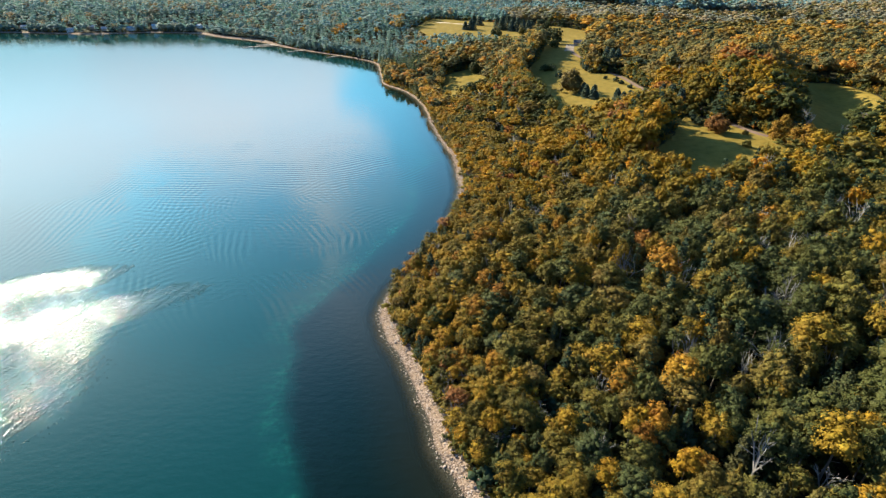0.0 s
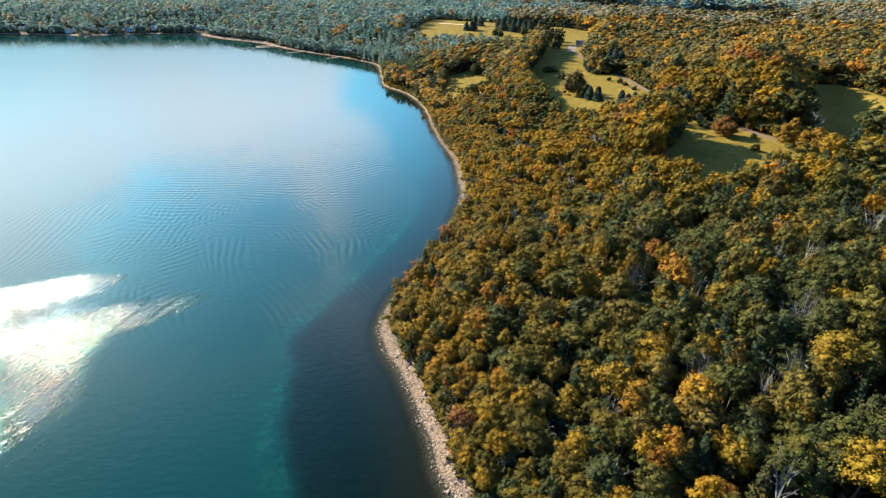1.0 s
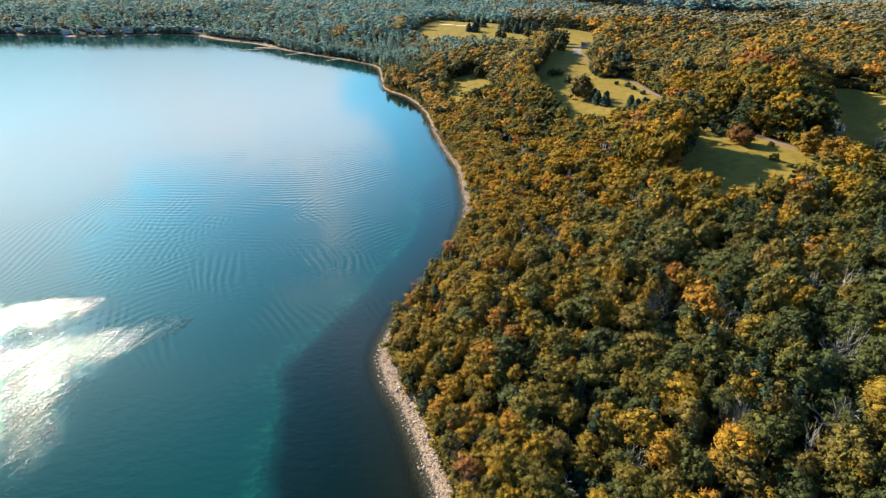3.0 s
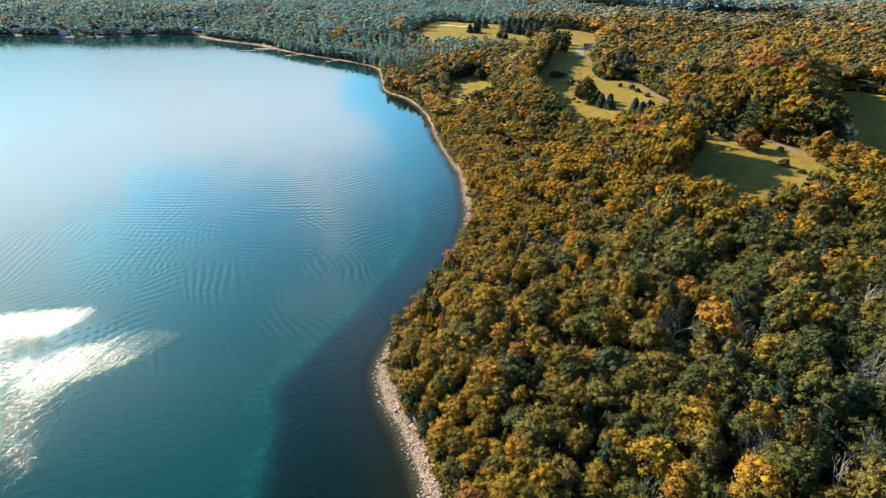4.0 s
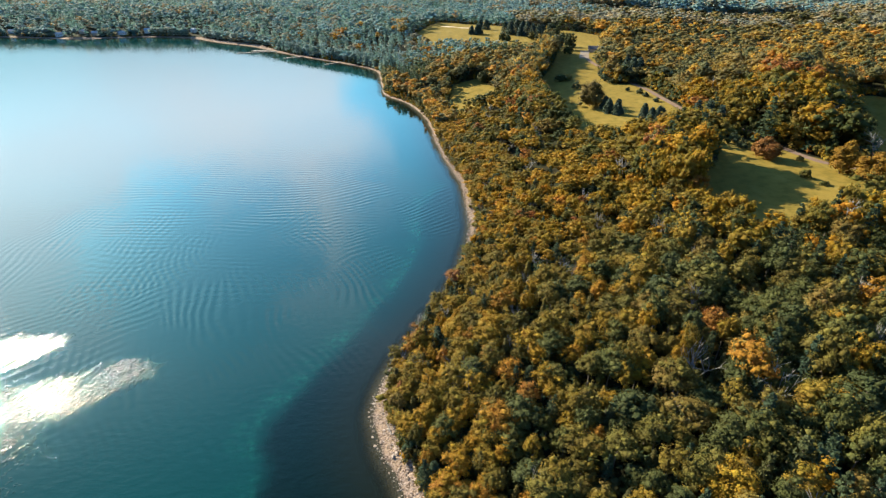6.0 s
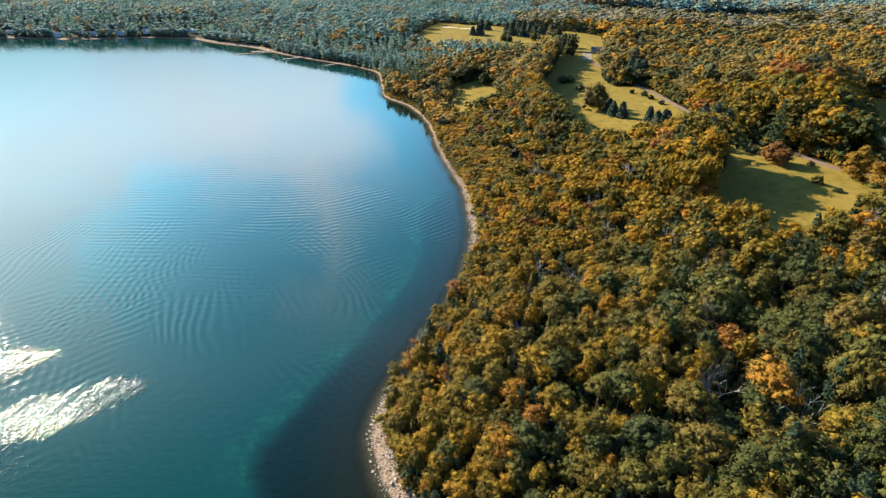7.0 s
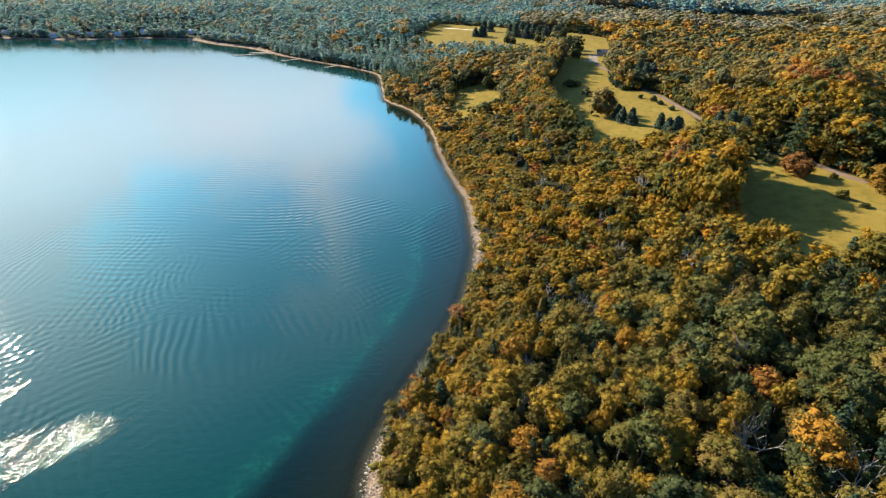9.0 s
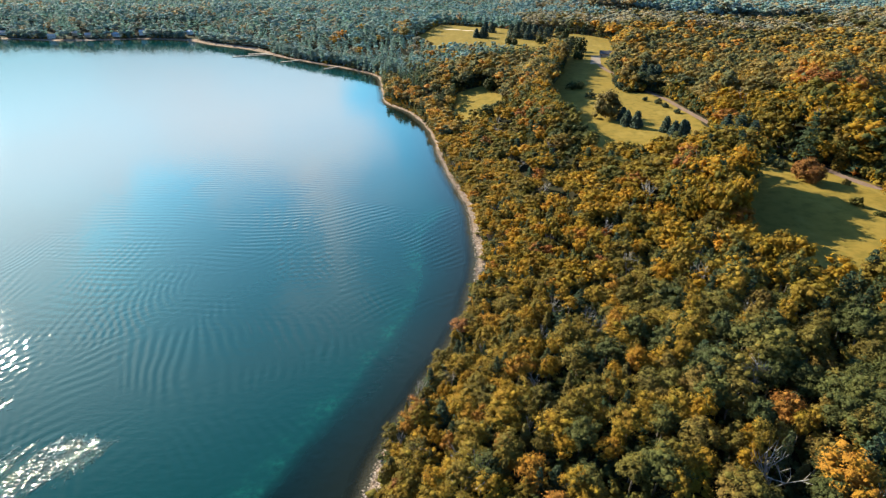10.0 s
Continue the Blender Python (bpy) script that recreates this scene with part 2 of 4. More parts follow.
HAZED_GOLD = [(0.0, (0.150, 0.120, 0.044)), (0.4, (0.235, 0.160, 0.034)), (0.8, (0.345, 0.200, 0.024)), (1.0, (0.345, 0.165, 0.030))]
UMBER = [(0.0, (0.130, 0.098, 0.024)), (1.0, (0.150, 0.104, 0.026))]
TONES = {"umber": UMBER, "hazed_olive": HAZED_OLIVE, "hazed_gold": HAZED_GOLD, "hazed_buff": HAZED_BUFF, "teal": HAZED_TEAL, "spruce": SPRUCE, "hazed_sage": HAZED_SAGE, "rust": RUST, "honey": HONEY, "gold": GOLD, "olive": OLIVE, "dark": DARK, "straw": STRAW}
# far tones get extra sheen and less grain to stand in for haze
LEAVES = {(tone, joined): leaf_material(tone + ("_woods" if joined else "_leaves"), stops, joined, through_light=0.5 if joined else 0.25, haze_sheen=0.35 if joined and tone in ("hazed_sage", "hazed_buff", "teal") else 0.0, grain=0.3 if joined and tone in ("hazed_sage", "hazed_buff", "teal") else 0.7) for tone, stops in TONES.items() for joined in (False, True)}


def bark_material(name, a, b):
    mat, n = material(name)
    spot = n.add("ShaderNodeTexCoord").outputs["Object"]
    fac = n.noise(n.vmath("MULTIPLY", spot, (6, 6, 1.2)), 1.0, 4.0)
    body = n.add("ShaderNodeBsdfPrincipled", Base_Color=n.mix(fac, a, b), Roughness=0.9)
    n.put(bump(n, fac, 0.05), body.inputs["Normal"])
    finish(n, body.outputs[0])
    return mat


BARK = bark_material("bark", (0.07, 0.055, 0.04), (0.20, 0.165, 0.13))
PALE_BARK = bark_material("pale_bark", (0.13, 0.122, 0.115), (0.28, 0.265, 0.25))


def ground_material():
    mat, n = material("land")
    spot = n.add("ShaderNodeNewGeometry").outputs["Position"]
    d, grass = attribute(n, "inland"), attribute(n, "grass")
    fine, mid, wide = n.noise(spot, 1.4, 4.0), n.noise(spot, 0.22, 4.0), n.noise(spot, 0.035, 3.0)
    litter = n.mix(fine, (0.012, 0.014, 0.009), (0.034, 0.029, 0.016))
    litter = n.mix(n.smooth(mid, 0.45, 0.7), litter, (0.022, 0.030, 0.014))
    turf = n.mix(wide, (0.168, 0.118, 0.023), (0.222, 0.155, 0.034))
    turf = n.mix(n.smooth(mid, 0.38, 0.72), turf, (0.112, 0.089, 0.018))
    turf = n.mix(n.math("MULTIPLY", fine, 0.6), turf, (0.145, 0.106, 0.022))
    worn = n.noise(n.vmath("MULTIPLY", spot, (1.0, 0.35, 1.0)), 0.09, 4.0, 0.6)
    turf = n.mix(n.math("MULTIPLY", n.smooth(worn, 0.52, 0.75), 0.5), turf, (0.250, 0.182, 0.052))
    edge = n.math("ADD", grass, n.math("MULTIPLY", n.math("SUBTRACT", mid, 0.5), 4.0))
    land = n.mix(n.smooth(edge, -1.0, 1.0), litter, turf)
    cells = n.add("ShaderNodeTexVoronoi", Vector=spot, Scale=2.6)
    pebble = n.mix(n.add("ShaderNodeSeparateColor", Color=cells.outputs["Color"]).outputs[0], (0.085, 0.058, 0.043), (0.36, 0.275, 0.22))
    gravel = n.mix(n.smooth(mid, 0.4, 0.65), pebble, n.mix(0.5, pebble, (0.25, 0.175, 0.115)))
    wet = n.smooth(d, 0.9, -0.4)
    gravel = n.mix(n.math("MULTIPLY", wet, 0.75), gravel, (0.055, 0.045, 0.035))
    bank = n.smooth(n.math("ADD", attribute(n, "bank"), n.math("MULTIPLY", n.math("SUBTRACT", mid, 0.5), 3.0)), 0.3, 1.6)
    colour = n.mix(bank, gravel, land)
    body = n.add("ShaderNodeBsdfPrincipled", Base_Color=colour, Roughness=0.95)
    body.inputs["Specular IOR Level"].default_value = 0.05
    relief = n.math("ADD", n.math("MULTIPLY", cells.outputs["Distance"], n.math("MULTIPLY", n.math("SUBTRACT", bank, 1.0), 0.5)), n.math("MULTIPLY", fine, 0.25))
    n.put(bump(n, relief, 0.4), body.inputs["Normal"])
    finish(n, body.outputs[0])
    return mat


def water_material():
    mat, n = material("lake_water")
    spot = n.add("ShaderNodeNewGeometry").outputs["Position"]
    d, shelf = attribute(n, "inland"), attribute(n, "shelf")
    mid, wide = n.noise(spot, 0.12, 3.0), n.noise(spot, 0.02, 3.0)
    weed = n.noise(spot, 0.5, 4.0, 0.65)
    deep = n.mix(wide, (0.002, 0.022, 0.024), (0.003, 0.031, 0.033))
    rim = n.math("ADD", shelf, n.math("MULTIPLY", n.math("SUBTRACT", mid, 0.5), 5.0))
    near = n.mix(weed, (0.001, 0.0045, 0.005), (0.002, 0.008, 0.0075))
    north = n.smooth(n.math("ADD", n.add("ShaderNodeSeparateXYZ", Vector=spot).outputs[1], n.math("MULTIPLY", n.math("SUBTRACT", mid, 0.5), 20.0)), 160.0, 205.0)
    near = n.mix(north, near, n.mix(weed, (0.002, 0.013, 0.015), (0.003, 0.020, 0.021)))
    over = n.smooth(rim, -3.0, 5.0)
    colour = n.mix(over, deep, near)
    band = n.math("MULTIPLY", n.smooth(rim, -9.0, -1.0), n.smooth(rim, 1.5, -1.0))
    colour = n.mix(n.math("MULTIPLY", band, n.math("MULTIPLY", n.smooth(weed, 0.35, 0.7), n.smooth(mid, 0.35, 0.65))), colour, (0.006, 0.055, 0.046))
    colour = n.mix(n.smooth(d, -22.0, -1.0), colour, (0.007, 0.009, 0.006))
    # swell in three trains that fade in and out, and a fine chop where the wind touches down
    bend = n.add("ShaderNodeTexNoise", Vector=spot, Scale=0.02, Detail=1.5).outputs["Color"]

    def train(angle, length, twist, cx, cy, inner, outer, least):
        """Crests across the direction angle, strongest round a place on the lake."""
        turned = n.add("ShaderNodeVectorRotate", Vector=n.vmath("ADD", spot, n.vmath("MULTIPLY", bend, (twist, twist, 0))), Angle=radians(angle))
        turned.rotation_type = "Z_AXIS"
        x = n.add("ShaderNodeSeparateXYZ", Vector=turned.outputs[0]).outputs[0]
        crest = n.math("SINE", n.math("MULTIPLY", x, 2 * math.pi / length))
        away = n.add("ShaderNodeVectorMath", i0=n.vmath("ADD", spot, (-cx, -cy, 0)))
        away.operation = "LENGTH"
        gate = n.math("MULTIPLY", n.smooth(away.outputs["Value"], outer, inner), n.smooth(n.noise(n.vmath("ADD", spot, (cx, angle, 0)), 0.035, 2.0), 0.40, 0.62))
        return n.math("MULTIPLY", crest, n.math("ADD", gate, least))
    waves = n.math("MULTIPLY", train(0, 3.3, 26, -152, 240, 20, 75, 0.01), 0.024)
    waves = n.math("ADD", waves, n.math("MULTIPLY", train(-32, 3.0, 30, -74, 205, 30, 85, 0.02), 0.026))
    waves = n.math("ADD", waves, n.math("MULTIPLY", train(-88, 3.4, 14, -110, 300, 30, 120, 0.02), 0.021))
    waves = n.math("ADD", waves, n.math("MULTIPLY", train(48, 3.6, 20, -130, 195, 20, 70, 0.0), 0.018))
    waves = n.math("ADD", waves, n.math("MULTIPLY", train(-125, 3.2, 20, -25, 290, 25, 80, 0.02), 0.024))
    waves = n.math("ADD", waves, n.math("MULTIPLY", n.noise(n.vmath("MULTIPLY", spot, (0.6, 1.0, 1.0)), 0.5, 3.0), 0.045))
    wander = n.math("MULTIPLY", n.math("SUBTRACT", n.noise(spot, 0.07, 3.0), 0.5), 16.0)

    def gust(x0, y0, x1, y1, half, soft, spread=0.35, fade=6.0):
        """A streak of wind on the water from its tip away to one side."""
        ux, uy = x1 - x0, y1 - y0
        size = math.hypot(ux, uy)
        ux, uy = ux / size, uy / size
        rel = n.vmath("ADD", spot, (-x0, -y0, 0))
        run = n.add("ShaderNodeVectorMath", i0=rel, i1=(ux, uy, 0))
        off = n.add("ShaderNodeVectorMath", i0=rel, i1=(-uy, ux, 0))
        run.operation = off.operation = "DOT_PRODUCT"
        across = n.math("ABSOLUTE", n.math("ADD", off.outputs["Value"], n.math("MULTIPLY", wander, 0.5)))
        width = n.math("MINIMUM", n.math("ADD", n.math("MULTIPLY", run.outputs["Value"], spread), 2.0), half)
        return n.math("MULTIPLY", n.smooth(n.math("SUBTRACT", width, across), -soft, soft), n.smooth(n.math("ADD", run.outputs["Value"], wander), -3.0, fade))
    rough_patch = n.math("MAXIMUM", gust(-84, 176, -180, 130, 9.0, 6.0), gust(-118, 190, -220, 150, 10.0, 7.0))
    rough_patch = n.math("MAXIMUM", rough_patch, n.math("MULTIPLY", gust(-84, 124, -220, 126, 46.0, 24.0, 1.1, 30.0), 0.63))
    along = n.add("ShaderNodeVectorRotate", Vector=spot, Angle=radians(-70))
    along.rotation_type = "Z_AXIS"
    streak = n.noise(n.vmath("MULTIPLY", along.outputs[0], (0.035, 0.40, 1.0)), 1.0, 4.0, 0.65)
    rough_patch = n.math("MULTIPLY", rough_patch, n.smooth(streak, 0.25, 0.62))
    speck = n.smooth(n.math("ADD", n.noise(spot, 0.9, 2.0, 0.6), n.math("MULTIPLY", rough_patch, 0.85)), 0.80, 0.98)
    chop = n.math("ADD", n.noise(spot, 1.4, 0.0, 0.5), n.math("MULTIPLY", n.noise(spot, 3.4, 0.0, 0.5), 0.18))
    waves = n.math("ADD", waves, n.math("MULTIPLY", chop, n.math("ADD", n.math("MULTIPLY", speck, 0.175), 0.003)))
    normal = bump(n, waves, 1.0)
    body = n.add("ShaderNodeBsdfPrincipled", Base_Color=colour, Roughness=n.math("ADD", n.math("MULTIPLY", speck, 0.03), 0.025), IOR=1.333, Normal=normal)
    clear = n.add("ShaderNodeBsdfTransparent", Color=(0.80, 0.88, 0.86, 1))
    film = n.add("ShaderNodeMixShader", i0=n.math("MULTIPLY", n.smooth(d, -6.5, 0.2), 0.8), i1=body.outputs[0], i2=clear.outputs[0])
    finish(n, film.outputs[0])
    return mat


def plain_material(name, a, b, scale=1.0, rough=0.8, relief=0.02, metal=0.0):
    """A painted, wooden or stony surface with two scales of wear."""
    mat, n = material(name)
    spot = n.add("ShaderNodeTexCoord").outputs["Object"]
    fine, wide = n.noise(spot, 6.0 * scale, 4.0), n.noise(spot, 0.6 * scale, 3.0)
    fac = n.math("ADD", n.math("MULTIPLY", fine, 0.5), n.math("MULTIPLY", wide, 0.5))
    body = n.add("ShaderNodeBsdfPrincipled", Base_Color=n.mix(n.smooth(fac, 0.3, 0.7), a, b), Roughness=rough, Metallic=metal)
    body.inputs["Specular IOR Level"].default_value = 0.5 if rough < 0.5 else 0.12
    n.put(bump(n, fine, relief), body.inputs["Normal"])
    finish(n, body.outputs[0])
    return mat


def stone_material():
    mat, n = material("shore_stone")
    tone = n.add("ShaderNodeNewGeometry").outputs["Random Per Island"]
    spot = n.add("ShaderNodeTexCoord").outputs["Object"]
    colour = n.ramp(tone, [(0.0, (0.075, 0.052, 0.040)), (0.35, (0.19, 0.142, 0.112)), (0.8, (0.30, 0.235, 0.195)), (1.0, (0.40, 0.335, 0.29))])
    fine = n.noise(spot, 3.0, 3.0)
    body = n.add("ShaderNodeBsdfPrincipled", Base_Color=n.mix(n.math("MULTIPLY", fine, 0.4), colour, (0.2, 0.15, 0.11)), Roughness=0.9)
    n.put(bump(n, fine, 0.06), body.inputs["Normal"])
    finish(n, body.outputs[0])
    return mat


LAND, WATER, STONE = ground_material(), water_material(), stone_material()
TRACK_DIRT = plain_material("track_gravel", (0.120, 0.080, 0.062), (0.180, 0.125, 0.098), 0.4, 0.95, 0.05)


# ---- mesh helpers ----
def mesh_of(name, verts, faces, mats, index=None, tint=None, smooth=False):
    """A mesh from arrays; all faces have the same number of corners."""
    verts, faces = np.asarray(verts, np.float32), np.asarray(faces, np.int32)
    me = bpy.data.meshes.new(name)
    k = faces.shape[1]
    me.vertices.add(len(verts))
    me.vertices.foreach_set("co", verts.ravel())
    me.loops.add(faces.size)
    me.loops.foreach_set("vertex_index", faces.ravel())
    me.polygons.add(len(faces))
    me.polygons.foreach_set("loop_start", np.arange(0, faces.size, k, dtype=np.int32))
    me.polygons.foreach_set("loop_total", np.full(len(faces), k, np.int32))
    if index is not None:
        me.polygons.foreach_set("material_index", np.asarray(index, np.int32))
    for mat in mats:
        me.materials.append(mat)
    me.update(calc_edges=True)
    me.polygons.foreach_set("use_smooth", np.full(len(faces), smooth))
    for key, values in (tint or {}).items():
        me.attributes.new(key, "FLOAT", "POINT").data.foreach_set("value", np.asarray(values, np.float32))
    return me


def part(name, bm, mat, parent, label="", smooth=False):
    """Link a bmesh as one mesh object under a thing or a part."""
    me = bpy.data.meshes.new(name)
    bm.to_mesh(me)
    bm.free()
    me.materials.append(mat)
    if smooth:
        me.polygons.foreach_set("use_smooth", [True] * len(me.polygons))
    ob = new(name, me)
    ob.parent = parent
    return tagged(ob, label)


def part_of(name, me, parent, label=""):
    ob = new(name, me)
    ob.parent = parent
    return tagged(ob, label)


def block(bm, size, at, turn=0.0, bevel=0.0):
    """A box with bevelled edges, centred at a place."""
    got = bmesh.ops.create_cube(bm, size=1.0, matrix=Matrix.LocRotScale(at, Euler((0, 0, turn)), size))
    if bevel:
        edges = list({e for v in got["verts"] for e in v.link_edges})
        bmesh.ops.bevel(bm, geom=edges, offset=bevel, segments=1, affect="EDGES")
    return bm


def steps(*stretches):
    """Coordinates along one axis from (start, end, step) stretches."""
    return np.unique(np.concatenate([np.linspace(a, b, max(2, int(abs(b - a) / s) + 1)) for a, b, s in stretches]))


def sheet(xs, ys):
    gx, gy = np.meshgrid(xs, ys)
    w, h = len(xs), len(ys)
    i = (np.arange(h - 1)[:, None] * w + np.arange(w - 1)[None, :]).ravel()
    return gx.ravel(), gy.ravel(), np.stack([i, i + 1, i + w + 1, i + w], 1)


# ---- ground and lake ----
def build_ground():
    xs = steps((-4600, -800, 190), (-800, -70, 18), (-70, 60, 2.2), (60, 345, 5.0), (345, 800, 20), (800, 4600, 190))
    ys = steps((-1200, -60, 60), (-60, 60, 8), (60, 345, 2.6), (345, 960, 6.0), (960, 1500, 24), (1500, 4800, 165))
    x, y, faces = sheet(xs, ys)
    d = inland(x, y)
    z = ground_height(x, y, d)
    grass = np.clip(open_land(x, y), -20, 20)
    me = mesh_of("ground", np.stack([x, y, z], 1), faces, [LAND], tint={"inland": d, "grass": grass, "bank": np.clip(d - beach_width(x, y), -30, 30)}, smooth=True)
    tagged(new("ground", me), "rolling lakeside land with leaf litter, turf and shore gravel", "ground", kind="structure")


SHELF = [(10, 40), (-24, 60), (-31, 85), (-36, 98), (-42, 113), (-44, 135), (-48, 150), (-42, 161), (-37, 173), (-29, 188), (-23, 204), (-15, 220), (-9, 243), (-7, 262), (-8, 290), (8, 320), (40, 320), (60, 40)]


def build_lake():
    xs = steps((-2700, -500, 110), (-500, -170, 18), (-170, 30, 2.5), (30, 120, 15))
    ys = steps((-950, 0, 95), (0, 60, 10), (60, 340, 2.5), (340, 1010, 6))
    x, y, faces = sheet(xs, ys)
    d = inland(x, y)
    faces = faces[(d[faces] < 6).any(1)]
    used, faces = np.unique(faces, return_inverse=True)
    x, y, d, faces = x[used], y[used], d[used], faces.reshape(-1, 4)
    rim = spline(SHELF, 5.0)
    shelf = np.where(inside(rim, x, y), 1.0, -1.0) * line_distance(rim, x, y, True)
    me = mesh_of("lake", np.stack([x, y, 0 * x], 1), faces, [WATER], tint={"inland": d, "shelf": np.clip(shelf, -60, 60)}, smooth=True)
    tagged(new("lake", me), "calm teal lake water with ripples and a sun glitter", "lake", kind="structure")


def build_track():
    side = np.gradient(TRACK, axis=0)
    side = np.stack([-side[:, 1], side[:, 0]], 1) / np.hypot(side[:, 0], side[:, 1])[:, None]
    rows = []
    for k in np.linspace(-1, 1, 5):
        w = 2.1 * k + 0.5 * (layered(TRACK[:, 0] + 50 * k, TRACK[:, 1], 7, 41) - 0.5)
        p = TRACK + side * w[:, None]
        rows.append(np.column_stack([p, ground_height(p[:, 0], p[:, 1]) + 0.10 + 0.05 * (1 - k * k)]))
    n = len(TRACK)
    i = (np.arange(4)[:, None] * n + np.arange(n - 1)[None, :]).ravel()
    me = mesh_of("road", np.concatenate(rows), np.stack([i, i + n, i + n + 1, i + 1], 1), [TRACK_DIRT], smooth=True)
    tagged(new("road", me), "pale gravel track along the edge of the woods", "road", kind="structure")


build_ground()
build_lake()
build_track()


# ---- trees ----
rng = np.random.default_rng(7)


def unit(v):
    return v / np.maximum(np.linalg.norm(v, axis=-1, keepdims=True), 1e-9)


def leaf_fans(centres, normals, sizes, r):
    """One three-cornered spray of leaves at each centre, facing its normal."""
    n = len(centres)
    a = unit(np.cross(normals, r.normal(size=(n, 3))))
    b = np.cross(normals, a)
    corners = []
    for k in range(3):
        ang = 2 * math.pi * k / 3 + r.uniform(-0.5, 0.5, n)
        rad = sizes * r.uniform(0.65, 1.25, n)
        corners.append(centres + a * (np.cos(ang) * rad)[:, None] + b * (np.sin(ang) * rad)[:, None] - normals * (0.25 * sizes * r.uniform(-1, 1, n))[:, None])
    return np.stack(corners, 1).reshape(-1, 3), np.arange(3 * n).reshape(-1, 3)


ICO = bmesh.new()
bmesh.ops.create_icosphere(ICO, subdivisions=1, radius=1.0)
ICO_V = np.array([v.co[:] for v in ICO.verts])
ICO_F = np.array([[v.index for v in f.verts] for f in ICO.faces])
ICO.free()


OCT_V = np.array([(1, 0, 0), (0, 1, 0), (-1, 0, 0), (0, -1, 0), (0, 0, 1), (0, 0, -1)], float)
OCT_F = np.array([(0, 1, 4), (1, 2, 4), (2, 3, 4), (3, 0, 4), (1, 0, 5), (2, 1, 5), (3, 2, 5), (0, 3, 5)])


def clump_cores(centres, radii, r, rough=0.26, plain=False):
    """The dense, ragged inside of each clump of leaves."""
    n = len(centres)
    bv, bf = (OCT_V, OCT_F) if plain else (ICO_V, ICO_F)
    bumpy = 1 + rough * r.normal(size=(n, len(bv), 1)).clip(-1.5, 1.5)
    spin = r.uniform(0, 6.28, n)
    c, s = np.cos(spin)[:, None], np.sin(spin)[:, None]
    ball = np.stack([bv[None, :, 0] * c - bv[None, :, 1] * s, bv[None, :, 0] * s + bv[None, :, 1] * c, np.repeat(bv[None, :, 2], n, 0)], -1)
    v = centres[:, None, :] + ball * bumpy * radii[:, None, None] * np.array([1.05, 1.05, 0.80])
    f = bf[None] + (np.arange(n) * len(bv))[:, None, None]
    return v.reshape(-1, 3), f.reshape(-1, 3)


def broad_crown(seed, clumps, leaves, size, radius=4.0, base=7.5, top=17.0, lean=0.25, even=0.0, heart_size=0.5, core=0.66, plain=True, low=-0.42):
    """Round clumps of leaves over an uneven, lopsided dome: a dense inside with loose sprays over it."""
    r = np.random.default_rng(seed)
    k = np.arange(clumps) + 0.5
    az = k * 2.39996 + r.uniform(-0.5, 0.5, clumps)
    up = np.clip(1 - k / clumps * (0.83 - low) + r.uniform(-0.14, 0.14, clumps), low, 1)
    out = np.sqrt(np.clip(1 - up * up, 0.02, 1))
    lop = 1 + lean * np.cos(az - r.uniform(0, 6.28)) + 0.5 * lean * np.cos(2 * az - r.uniform(0, 6.28))
    reach = r.uniform(0.62, 1.06, clumps) * lop
    mid, half = base + (top - base) * 0.42, (top - base) * 0.58
    c = np.stack([np.cos(az) * out * reach * radius * 0.86, np.sin(az) * out * reach * radius * 0.86, mid + up * reach * half * 0.84], 1)
    rad = r.uniform(0.24, 0.46, clumps) * radius * (6.5 / (1.6 + math.sqrt(clumps))) ** 0.6
    heart, heart_faces = clump_cores(np.array([[0.0, 0.0, 0.0]]), np.array([1.0]), r, 0.2, plain)
    heart = heart * (heart_size * radius, heart_size * radius, (heart_size + 0.13) * half) + (0, 0, mid)
    way = unit((c - np.array([0, 0, mid - 0.5 * half])) / np.array([radius, radius, half]))
    lumps, lump_faces = clump_cores(c, rad * core, r, 0.26, plain)
    which = np.repeat(np.arange(clumps), leaves)
    u = unit(r.normal(size=(len(which), 3)) + 0.8 * way[which] + np.array([0, 0, 0.40]))
    swell = 1 + 0.12 * np.sin(6 * u[:, 0] + which) * np.sin(6 * u[:, 1] + 2 * which) + 0.10 * r.normal(size=len(which))
    pts = c[which] + u * (rad[which] * swell)[:, None] * np.array([1.05, 1.05, 0.8])
    nrm = unit((0.85 - 0.35 * even) * u + (0.28 + 0.45 * even) * way[which] + (0.34 - 0.15 * even) * r.normal(size=u.shape))
    fv, ff = leaf_fans(pts, nrm, size * r.uniform(0.6, 1.3, len(pts)), r)
    return np.concatenate([heart, lumps, fv]), np.concatenate([heart_faces, lump_faces + len(heart), ff + len(heart) + len(lumps)])


